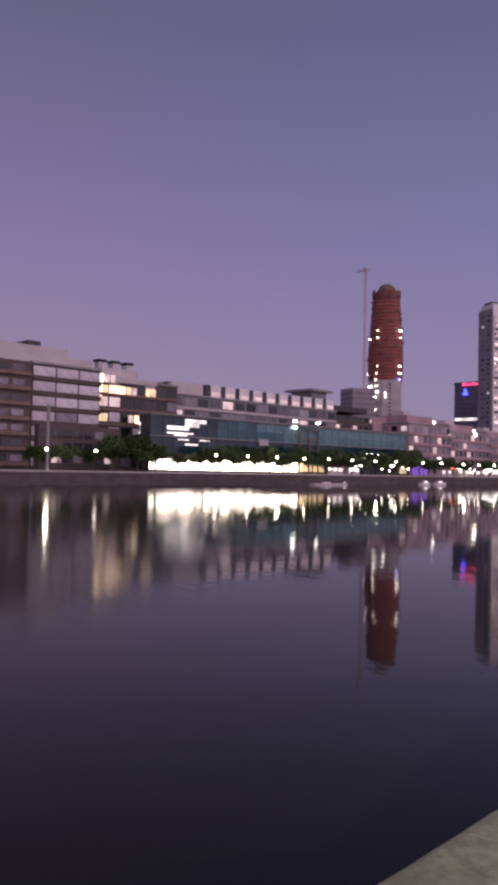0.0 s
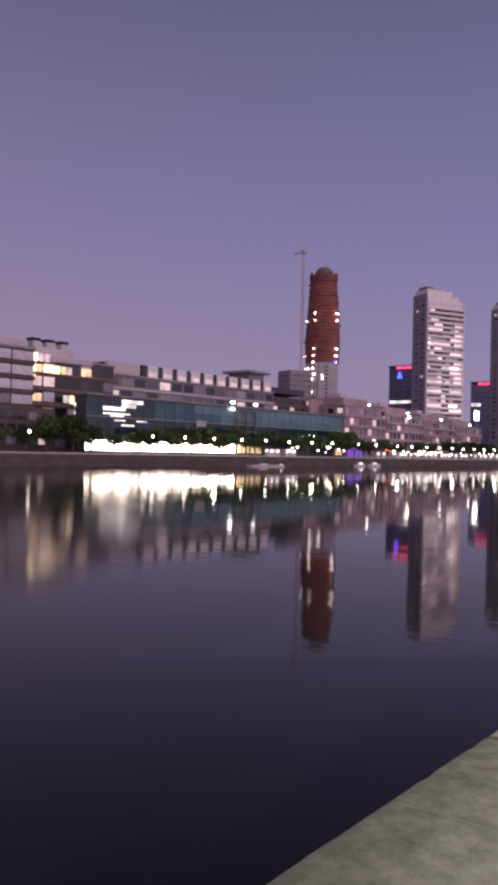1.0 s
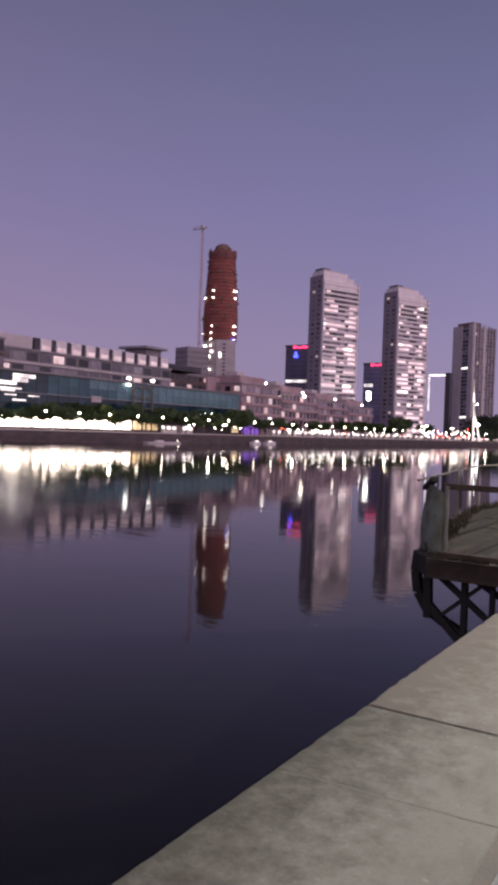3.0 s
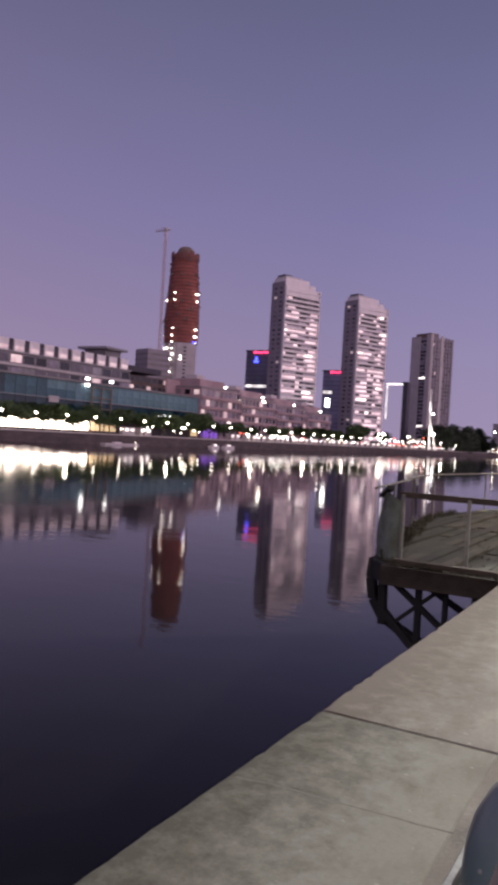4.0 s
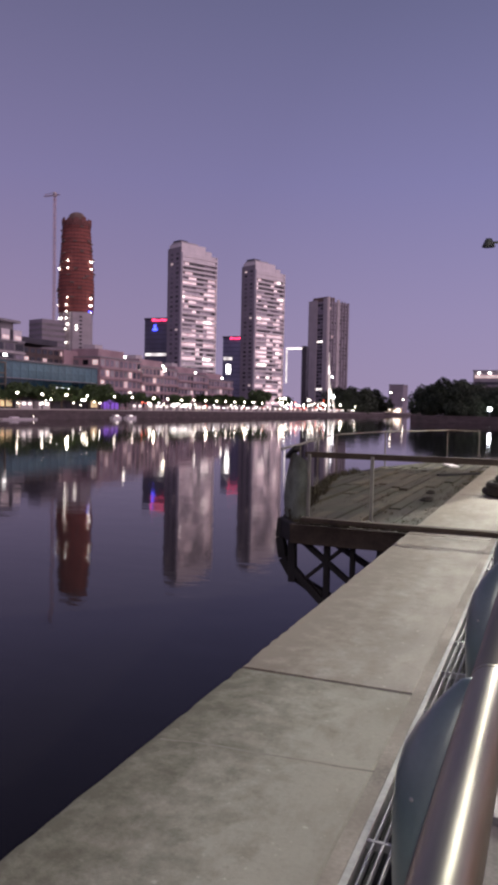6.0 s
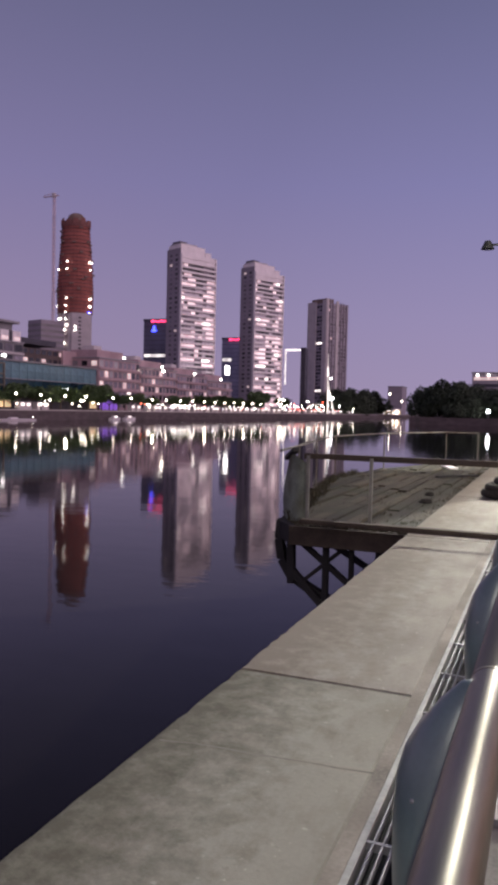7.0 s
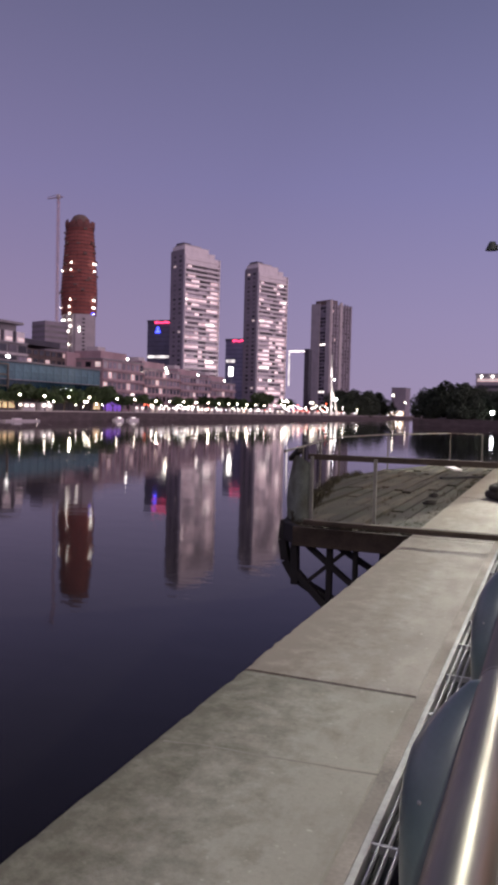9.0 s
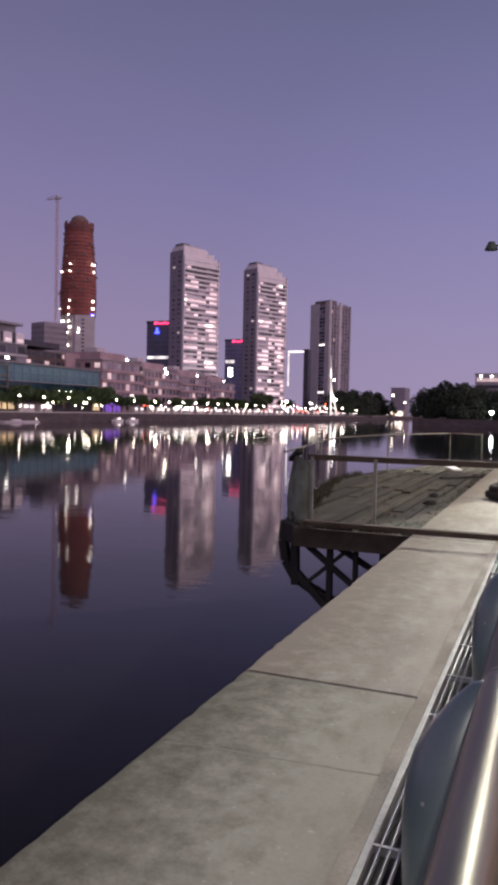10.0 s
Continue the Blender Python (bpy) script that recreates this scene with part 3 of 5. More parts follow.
# long pink brick warehouse row, stepped
for y0, y1, z1, seed in ((283, 318, 22.5, 31), (318.6, 356, 20.5, 32), (356.6, 394, 19.0, 33), (394.6, 430, 17.5, 34)):
    w = midrise("brick_warehouse", "long pinkish brick warehouse with lit windows", -185, y0, y1, 20, z1, 4.2, 3.8, PINKBRICK, PINKBRICK,
                [(WINDARK, 1.6), (WINMID, 8), (WINGREY, 1.5), (LIT_DIM, 0.9), (LIT_WHITE, 0.08)], seed, 0.7, slab_out=0.9, slab_h=0.8)
    part("attic_storey", cuboid(-17, -3, 3, (y1 - y0) * 0.7, z1 + 0.7, z1 + 4.2, 0.1), PINKBRICK, w)
    part("roof_hut", cuboid(-12, -6, 5, 11, z1 + 4.2, z1 + 6.2, 0.1), PALE, w)
    piece("roof_light", globe(0.5, FLOOD), None, w, at=pose(-2.8, (y1 - y0) * 0.72, z1 + 2))
# made-up emissive panels stand in for the purple glow on the trees
wash = thing("purple_shopfront", "glowing purple panels standing in for purple light on trees", "shop front", pose(-184.4, 284, 0))
for i in range(4):
    part("light_panel", cuboid(-0.5, 0.3, i * 3.4, i * 3.4 + 2.8, -0.05, 6.8 - i * 1.1, 0.03), NEONPURPLE, wash)


# ---- towers ----
def slab_tower(label, corner, seed, H=111.0, W=30.5, D=16.0, turn=-25.0):
    """A balcony tower: local +x is the wide front's normal, +y runs along the front from the near corner."""
    rng = random.Random(seed)
    t = thing("residential_tower", label, "tower", pose(corner[0], corner[1], 0, 0, 0, turn), group="twin towers")
    part("core", cuboid(-D, -0.9, 0.2, W - 0.2, -0.1, H - 5, 0.15), GREYWALL, t)
    part("blank_band", cuboid(-1.2, 0.6, 0.0, W * 0.96, H - 9.5, H - 4.4, 0.1), WHITESLAB, t)
    part("roof_fin", cuboid(-D + 3, -2, 1.0, W * 0.5, H + 1.6, H + 2.8, 0.1), PALE, t)
    part("side_wall", cuboid(-D + 0.6, -0.6, -0.25, 0.2, -0.1, H - 1, 0.1), SIDEGREY, t)
    part("crown", cuboid(-D + 2, -0.6, 0.2, W * 0.7, H - 5, H + 1.6, 0.2), WHITESLAB, t)
    part("crown_step", cuboid(-D + 3, -0.5, W * 0.7, W * 0.88, H - 5, H - 1.2, 0.2), WHITESLAB, t)
    part("roof_plant", cuboid(-D + 4, -4, 1.5, 8, H + 1.6, H + 4.2, 0.2), DARKWALL, t)
    fh = 3.2
    n = int((H - 5) / fh)
    s_me = mesh_of("balcony", cuboid(-1.0, 0.9, -0.1, W + 0.4, -0.66, 0.76, 0.08), WHITESLAB)
    mix = [(WINDARK, 2.2), (LIT_PINK, 5), (WINMID, 3), (LIT_WHITE, 0.5), (WINPALE, 3)]
    bays = 9
    kinds = [(pane_mesh(W / bays * 0.97, fh * 0.5, m), k) for m, k in mix]
    side_kinds = [(pane_mesh(2.6, 1.5, m), k) for m, k in ((WINDARK, 3), (WINMID, 8), (LIT_WHITE, 0.16), (LIT_DIM, 0.25))]
    for i in range(n):
        z = 1.5 + i * fh
        piece("balcony", s_me, None, t, at=pose(0, 0, z))
        warm = rng.random()
        me = kinds[0][0]
        for j in range(bays):
            dark = 7.0 if j in (4, 5) else (0.35 if j > 5 and i < n * 0.75 else 1.0)
            wts = [b * (dark if q == 0 else 3.0 if warm > 0.6 else 1) for q, (_, b) in enumerate(kinds)]
            if i > n * 0.82:
                wts[0] *= 4
            if j in (0, 4, 6) or rng.random() < 0.55:
                me = rng.choices([a for a, _ in kinds], wts)[0]
            piece("window", me, None, t, at=pose(-0.9, (j + 0.5) * W / bays, z + 1.65))
        for j in range(2):
            me = rng.choices([a for a, _ in side_kinds], [b for _, b in side_kinds])[0]
            piece("side_window", me, None, t, at=pose(-4.5 - j * 6, -0.25, z + 1.6, 0, 0, -90))
    fin = mesh_of("pier", cuboid(-0.9, 1.1, -0.3, 0.3, 0, H - 4.5, 0.05), WHITESLAB)
    for s in (0.0, W):
        piece("pier", fin, None, t, at=pose(0, s, 0))
    return t


tower_a = slab_tower("white balcony tower with many lit storeys", (-237, 460), 41)
tower_b = slab_tower("matching white balcony tower further along the bank", (-212.5, 534), 57)
lamp_sign = thing("light_sign", "bright white sign light on a low roof", "sign", pose(-206, 471, 0))
part("post", rod((0, 0, -0.1), (0, 0, 26), 0.2), GALV, lamp_sign)
part("light_box", cuboid(-0.4, 0.4, -2.6, 2.6, 25, 31, 0.1), SIGNWHITE, lamp_sign)

# the tower under construction, wrapped in red netting
site = thing("unfinished_tower", "round unfinished tower wrapped in red-brown netting", "tower", pose(-412.6, 590, 0) )


def ring_mesh(name, r0, r1, z0, z1, material, seg=28, sq=0.86):
    bm = bmesh.new()
    lo = [bm.verts.new((r0 * math.cos(a), r0 * sq * math.sin(a), z0)) for a in [2 * math.pi * i / seg for i in range(seg)]]
    hi = [bm.verts.new((r1 * math.cos(a), r1 * sq * math.sin(a), z1)) for a in [2 * math.pi * i / seg for i in range(seg)]]
    for i in range(seg):
        bm.faces.new((lo[i], lo[(i + 1) % seg], hi[(i + 1) % seg], hi[i]))
    bm.faces.new(hi)
    bm.faces.new(lo[::-1])
    return mesh_of(name, bm, material)


def tower_radius(z):
    return 16.9 - 4.2 * max(0.0, (z - 106) / 58.0) ** 1.25 - 0.8 * max(0.0, (100 - z) / 20.0)


for i in range(25):
    z = 86 + i * 3.3
    r = tower_radius(z)
    piece("netting", ring_mesh("netting", r, tower_radius(z + 3.3), z + 0.45, z + 3.15, NET), None, site)
    piece("floor_slab", ring_mesh("floor_slab", r + 0.6, r + 0.6, z - 0.25, z + 0.6, NETDARK), None, site)
for i in range(26):
    z = i * 3.3
    piece("floor_slab", ring_mesh("floor_slab", 15.8, 15.8, z - 0.3, z + 0.35, RAWCONC), None, site)
piece("core", ring_mesh("core", 14.6, 14.6, -0.1, 86, RAWCONC), None, site)
piece("shoulder", ring_mesh("shoulder", 13.8, 13.5, 164, 169, NETDARK), None, site)
for i in range(14):
    a = 2 * math.pi * i / 14
    part("column", cuboid(-0.6, 0.5, -1.0, 1.0, 0, 86, 0.1), PALE, site, at=pose(15.2 * math.cos(a), 0.86 * 15.2 * math.sin(a), 0, 0, 0, math.degrees(a)))
hrng = random.Random(6)
hoist = mesh_of("edge_platform", cuboid(-0.4, 1.2, -1.6, 1.6, -0.5, 0.9, 0.1), BROWN)
for i in range(46):
    z, a = 92 + hrng.random() * 72, 2 * math.pi * hrng.random()
    r = tower_radius(z) + 0.6
    piece("edge_platform", hoist, None, site, at=pose(r * math.cos(a), 0.86 * r * math.sin(a), z, 0, 0, math.degrees(a)))
cap_prof = [(169, 7.0), (171.5, 7.9), (174.0, 7.7), (175.9, 6.3), (177.1, 4.2), (177.7, 1.6)]
for (za, ra), (zb, rb) in zip(cap_prof, cap_prof[1:]):
    piece("cap", ring_mesh("cap", ra, rb, za, zb, BROWN, 20), None, site)
for i in range(12):
    a = 2 * math.pi * i / 12
    part("edge_screen", cuboid(-0.2, 0.2, -2.2, 2.2, 166, 170.2 + (i % 3) * 0.6, 0.05), NETDARK, site, at=pose(13.6 * math.cos(a), 0.86 * 13.6 * math.sin(a), 0, 0, 0, math.degrees(a)))
# pale lift-shaft wall with a column of small openings, facing the dock
shaft = part("shaft_wall", cuboid(11.5, 15.6, -3.0, 14.0, 0, 85.5, 0.1), PALE, site, "pale bare concrete wall", at=pose(0, 0, 0, 0, 0, -55))
opening = mesh_of("opening", cuboid(15.6, 15.75, 3.2, 5.6, 0, 1.5), DARKWALL)
for i in range(22):
    piece("opening", opening, None, shaft, at=pose(0, 0, 8 + i * 3.45))
fl = globe(0.58, FLOOD, "floodlight")
for z, angles in ((131.5, (-1.5, -0.2, -0.02)), (125, (-2.15, -1.5, -0.1)), (98.5, (-1.5, -0.2, -0.12)), (92, (-2.25, -1.55, -0.2, -0.1)), (86, (-1.55, -0.15)), (80, (-2.1, -1.9, -1.55)), (73, (-2.1, -1.0)), (70, (-1.75, -1.6, -1.0)), (58, (-1.7, -1.6))):
    for a in angles:
        r = max(tower_radius(z), 16.2) + 1.2
        piece("floodlight", fl, None, site, at=pose(r * math.cos(a), 0.86 * r * math.sin(a), z))
part("site_banner", cuboid(16.6, 17.6, -4.5, -0.5, 83.0, 87.0, 0.1), NEONBLUE, site)
for a in (-1.9, -1.5, -1.1):
    piece("lit_storey", pane_mesh(3.0, 2.2, LIT_WHITE), None, site, at=pose(17 * math.cos(a), 0.86 * 17 * math.sin(a), 74.5, 0, 0, math.degrees(a)))
crane = thing("tower_crane", "slim lattice tower crane beside the unfinished tower", "crane", pose(-425.2, 574, 0))
for sx in (-1, 1):
    for sy in (-1, 1):
        part("mast_leg", rod((sx * 0.9, sy * 0.9, -0.1), (sx * 0.9, sy * 0.9, 190), 0.22, seg=5), CRANEPINK, crane)
bm = bmesh.new()
for i in range(47):
    z, s = i * 4.0, 1 if i % 2 else -1
    for q in (-0.9, 0.9):
        add_rod(bm, (-0.9 * s, q, z), (0.9 * s, q, z + 4), 0.13, seg=4)
        add_rod(bm, (q, -0.9 * s, z), (q, 0.9 * s, z + 4), 0.13, seg=4)
part("bracing", bm, CRANEPINK, crane)
bm = bmesh.new()
for q in (-0.7, 0.7):
    add_rod(bm, (-11.5, q, 190), (5, q, 190.4), 0.3, seg=5)
add_rod(bm, (-11.5, 0, 191.4), (0, 0, 193), 0.25, seg=5)
part("jib", bm, CRANEPINK, crane)
part("cab", cuboid(-1.4, 1.4, -1.4, 1.4, 189, 192.6, 0.1), PALE, crane)
low_tower = thing("office_block", "grey office block behind the bank", "building", pose(-320.5, 420, 0, 0, 0, -20))
part("wall", cuboid(-16, 0, 0, 18, -0.1, 59, 0.2), SIDEGREY, low_tower)
for i in range(12):
    part("band", cuboid(-15.8, 0.2, -0.25, 18.2, 14 + i * 3.7, 15.6 + i * 3.7, 0.05), GREYWALL, low_tower)

# dark glass blocks with coloured roof signs
for (x, y, wd, h, lab) in ((-299.5, 520, 22, 69, "dark glass block with red and blue roof lights"), (-268, 600, 22, 62, "dark glass block with a red roof light")):
    g = thing("glass_block", lab, "building", pose(x, y, 0), group="dark glass blocks")
    part("wall", cuboid(0, wd, 0, 18, -0.1, h, 0.2), NAVYGLASS, g)
    part("roof_band", cuboid(-0.3, wd + 0.3, -0.3, 18.3, h, h + 1.4, 0.1), DARKWALL, g)
    s = wd * 0.32
    for q, wq in enumerate((2.2, 1.4, 2.8, 1.2, 2.0, 1.6)):
        part("sign_letter", cuboid(s, s + wq, -0.9, -0.3, h - 1.3 + 0.3 * (q % 2), h + 0.5 - 0.3 * (q % 3), 0.05), NEONRED, g, "glowing red roof sign bar")
        s += wq + 0.5
    if h > 65:
        part("blue_sign", cuboid(7.5, 11.5, -0.8, -0.3, h - 8.5, h - 7.0, 0.05), NEONBLUE, g, "glowing blue sign")
        part("blue_sign", cuboid(8.6, 10.4, -0.8, -0.3, h - 7.0, h - 4.0, 0.05), NEONBLUE, g, "glowing blue sign")
        part("lit_storey", cuboid(1, wd - 1, -0.5, -0.1, 41, 43, 0.05), LIT_STRIP, g)
    else:
        part("lit_storey", cuboid(1, 9, -0.5, -0.1, 43, 45.5, 0.05), LIT_STRIP, g)
    for i in range(int(h / 3.6)):
        part("storey_joint", cuboid(-0.1, wd + 0.1, -0.12, 0.05, i * 3.6 + 3.2, i * 3.6 + 3.5), DARKWALL, g)

# portal-shaped slim tower with a light line
portal = thing("portal_tower", "slim dark tower joined to a lit white frame", "tower", pose(-217, 620, 0))
part("shaft", cuboid(14.2, 18.4, 0, 8, -0.1, 56, 0.2), DARKWALL, portal)
part("lintel", cuboid(-0.2, 14.2, 0, 6, 53.7, 54.6, 0.2), LIT_WHITE, portal, "glowing white top beam")
part("light_strip", cuboid(-0.2, 0.5, 0, 2, 24, 53, 0.1), LIT_STRIP, portal, "glowing white edge strip")

# dark ribbed tower
ribbed = thing("ribbed_tower", "brown ribbed residential tower with few lights", "tower", pose(-218.5, 750, 0, 0, 0, -28))
part("wall", cuboid(-27, 0, 0, 31, -0.1, 113, 0.3), SIDEGREY, ribbed)
part("roof_step", cuboid(-22, -2, 0.4, 12, 113, 117.5, 0.2), BROWN, ribbed)
for ya, yb, h, m in ((0, 2.4, 117.4, PALE), (4.4, 5.6, 117, SIDEGREY), (8.2, 9.4, 116.4, SIDEGREY), (13.4, 17.2, 115.6, PALE), (20.6, 21.8, 114.6, SIDEGREY), (24.6, 25.8, 114, SIDEGREY), (29, 31, 113.4, SIDEGREY)):
    part("rib", cuboid(-0.2, 0.9, ya, yb, 0, h, 0.1), m, ribbed)
part("blank_wall", cuboid(-27, -14.5, -0.9, 0.2, 0, 114.6, 0.1), PALE, ribbed, "pale blank end wall")
part("rib", cuboid(-5.6, 0.3, -0.9, 0.2, 0, 116.0, 0.1), PALE, ribbed)
rrng = random.Random(91)
front_cols = [3.4, 6.9, 11.4, 18.9, 23.2, 27.4]
windows(ribbed, rrng, [5 + 3.6 * i for i in range(30)], front_cols, 1.9, 2.5, lambda s, z: pose(0, s, z), [(WINDARK, 3), (WINMID, 9), (LIT_DIM, 0.15)])
windows(ribbed, rrng, [5 + 3.6 * i for i in range(30)], [-12.2, -8.0], 3.6, 2.4, lambda s, z: pose(s, 0, z, 0, 0, -90), [(WINDARK, 9), (WINMID, 3)], "side_window")
lit_pair = pane_mesh(3.4, 1.8, LIT_WHITE)
for zz in (72.0, 23.0, 8.5):
    for ss in (-12.2, -8.0):
        piece("lit_side_window", lit_pair, None, ribbed, at=pose(ss, -0.1, zz, 0, 0, -90))
mast = thing("bridge_mast", "floodlit white leaning mast of a footbridge", "mast", pose(-161, 562, 0))
# pylon, stay and bright patches emit light themselves in place of floodlighting
part("pylon", rod((0, 0, -0.1), (-0.6, 0, 46), 0.8, 0.12, 10), MASTWHITE, mast)
part("back_stay", rod((5, 0, -0.1), (-0.2, 0, 24), 0.7, 0.2, 8), MASTWHITE, mast)
part("lit_head", rod((-0.2, -0.6, 29), (-0.5, -0.6, 36), 0.7, 0.2, 10), LIT_WHITE, mast, "upper pylon glowing as if floodlit")
part("lit_foot", rod((1.8, -0.8, 11), (0.3, -0.8, 18), 1.1, 0.3, 10), LIT_WHITE, mast, "pylon foot glowing as if floodlit")
piece("floodlight", globe(0.9, BULBWHITE), None, mast, at=pose(4.0, -2, 12))
piece("floodlight", globe(0.6, BULBWHITE), None, mast, at=pose(2.6, -2, 27))

# end of the dock and beyond
far_block = thing("office_block", "flat grey block with roof lights beyond the trees", "building", pose(-44, 452, 0))
part("wall", cuboid(0, 46, 0, 20, -0.1, 25.5, 0.2), SIDEGREY, far_block)
part("roof", cuboid(-0.4, 46.4, -0.4, 20.4, 25.5, 26.3, 0.1), ROOFMETAL, far_block)
for i in range(6):
    part("window_band", cuboid(0.8, 45, -0.15, 0.1, 2.6 + 3.8 * i, 4.4 + 3.8 * i), WINDARK if i != 5 else LIT_DIM, far_block)
for k in (3, 9):
    piece("roof_light", globe(0.55, FLOOD), None, far_block, at=pose(k, -0.5, 24.6))
part("light_bracket", rod((19.2, -0.6, 23.0), (19.2, 0.2, 23.0), 0.15), GALV, far_block)
piece("roof_floodlight", globe(2.0, SIGNWHITE), None, far_block, "glaring white floodlight", at=pose(19.2, -1.2, 24.8))
small_block = thing("office_block", "small distant grey block", "building", pose(-168, 905, 0))
part("wall", cuboid(-17, 0, 0, 30, -0.1, 33, 0.2), SIDEGREY, small_block)
part("roof", cuboid(-17.4, 0.4, -0.4, 30.4, 33, 34, 0.1), ROOFMETAL, small_block)
pav = thing("pavilion", "low lit waterside pavilion with white roof", "pavilion", pose(-166, 790, 0))
part("wall", cuboid(-8, 0, 0, 95, -0.1, 5.5, 0.1), PALE, pav)
part("roof", cuboid(-9, 1.5, -1, 96, 5.5, 6.4, 0.1), WHITESLAB, pav)
for i in range(12):
    part("lit_bay", cuboid(0, 0.3, 2 + i * 7.8, 7.4 + i * 7.8, 1, 4.6, 0.03), LIT_WARM if i % 3 else SIGNWHITE, pav)


# ---- trees ----
def leaf_crown(seed, h, w, n, leaf, material, base):
    """A crown of many small leaf clumps gathered round uneven boughs."""
    rng = random.Random(seed)
    boughs = [(rng.gauss(0, w * 0.27), rng.gauss(0, w * 0.27), base + (h - base) * (0.15 + 0.7 * rng.random()), w * (0.16 + 0.16 * rng.random())) for _ in range(16)]
    verts, faces = [], []
    for _ in range(n):
        bx, by, bz, br = rng.choice(boughs)
        d = Vector((rng.gauss(0, 1), rng.gauss(0, 1), rng.gauss(0, 0.8))).normalized() * br * (0.55 + 0.55 * rng.random())
        c = Vector((bx, by, bz)) + d
        u = Vector((rng.gauss(0, 1), rng.gauss(0, 1), rng.gauss(0, 1))).normalized()
        v = u.orthogonal().normalized()
        s = leaf * (0.6 + 0.8 * rng.random())
        k = len(verts)
        verts += [c + u * s, c + v * s * 0.6, c - u * s * 0.9, c - v * s * 0.6]
        faces.append((k, k + 1, k + 2, k + 3))
    me = bpy.data.meshes.new("crown")
    me.from_pydata([tuple(p) for p in verts], [], faces)
    me.materials.append(material)
    return me, boughs


def tree(seed, label, h, w, n, leaf, material, base_share=0.3):
    t = thing("tree", label, "tree", pose(0, 0, -60), group="bank trees")
    me, boughs = leaf_crown(seed, h, w, n, leaf, material, h * base_share)
    bm = rod((0, 0, -0.2), (0, 0, h * 0.45), 0.035 * h, 0.018 * h)
    for bx, by, bz, _ in boughs[:7]:
        add_rod(bm, (0, 0, h * 0.28), (bx, by, bz), 0.014 * h, 0.004 * h, 5)
    part("trunk", bm, BARK, t)
    piece("crown", me, None, t)
    return t


small_trees = [tree(s, "low leafy street tree lit from lamps below", 7.6, 6.4, 1500, 0.42, LEAF, 0.5) for s in (1, 2, 3)]
big_trees = [tree(s, "broad dark tree at the water's edge", 20, 21, 6500, 0.8, LEAFDARK, 0.0) for s in (7, 8)]
trng = random.Random(77)
spots = [(-169 - trng.random() * 2.5, 96 + i * 7.4 + trng.uniform(-2, 2), 0.65 + trng.random() * 0.35) for i in range(13)]
spots += [(-168.5 - trng.random() * 2, 150 + i * 5.6 + trng.uniform(-1.5, 1.5), 0.75 + trng.random() * 0.4) for i in range(22)]
spots += [(-170 - trng.random() * 4, 274 + i * 12 + trng.uniform(-4, 4), 0.7 + trng.random() * 0.45) for i in range(15)]
spots += [(-171, 118, 1.2), (-170, 126, 1.25), (-171, 262, 1.3), (-172, 255, 1.2), (-176, 448, 1.6), (-178, 458, 1.7), (-176, 505, 1.3)]
for i, (x, y, s) in enumerate(spots):
    src = small_trees[i % 3]
    m = pose(x, y, 0, 0, 0, trng.uniform(0, 360)) @ Matrix.Diagonal((s, s, s, 1))
    if i < 3:
        src.matrix_basis = m
    else:
        c = copy_thing(src, m)
        c.matrix_basis = m
far_spots = [(-169, 640, 0.8), (-169, 672, 0.9), (-169, 712, 0.95), (-57, 393, 0.7), (-47.5, 394, 0.75), (-39, 394, 0.7), (-30, 395, 0.65), (-20, 395, 0.6), (-8, 395, 0.6), (-172, 628, 1.0), (-176, 655, 1.08), (-172, 690, 1.15), (-176, 735, 1.2), (-172, 775, 1.15), (-61, 398, 0.8), (-52, 402, 0.93), (-43, 400, 0.9), (-34, 404, 0.78), (-25, 402, 0.72), (-14, 404, 0.75), (-2, 402, 0.75), (14, 402, 0.8)]
for i, (x, y, s) in enumerate(far_spots):
    m = pose(x, y, 0, 0, 0, trng.uniform(0, 360)) @ Matrix.Diagonal((s, s, s, 1))
    if i < 2:
        big_trees[i].matrix_basis = m
    else:
        copy_thing(big_trees[i % 2], m).matrix_basis = m

# ---- lamps along the far bank ----
lamp = thing("street_lamp", "slim street lamp with a glowing globe", "street lamp", pose(-163, 93.7, 0), group="bank street lamps")
part("post", rod((0, 0, -0.1), (0, 0, 4.7), 0.09, 0.06), IRON, lamp)
part("base", rod((0, 0, -0.05), (0, 0, 0.5), 0.2, 0.14, 10), IRON, lamp)
piece("globe", globe(0.3, BULB), None, lamp, at=pose(0, 0, 5.1))
lrng = random.Random(5)
for y in (107.7, 148.9, 162, 175, 188.3, 201, 213.9, 227.8, 241, 260, 273.7, 291.4, 304.4, 318.4, 331.6, 345, 358, 370.5, 382.8, 396.6, 410, 424, 442, 458, 472, 488, 505, 522, 540, 558, 580, 602, 625, 650, 680):
    copy_thing(lamp, pose(-163, y, lrng.uniform(-0.1, 0.1)))
for lit in [o for o in scene.collection.all_objects if o.parent is None and o.name.startswith("street_lamp")][::4]:
    bl = bpy.data.lights.new("lamp_light", "POINT")
    bl.shadow_soft_size, bl.energy, bl.color = 0.3, 1300, (1.0, 0.84, 0.6)
    bo = new("lamp_light", bl)
    bo.matrix_basis, bo.parent = pose(0.45, 0, 5.1), lit
high = thing("street_lamp", "tall street lamp with a white head", "street lamp", pose(-171.5, 850, 0), group="tall street lamps")
part("post", rod((0, 0, -0.1), (0, 0, 22.5), 0.25, 0.12), GALV, high)
piece("lamp_head", globe(0.8, BULB), None, high, at=pose(0, 0, 23))
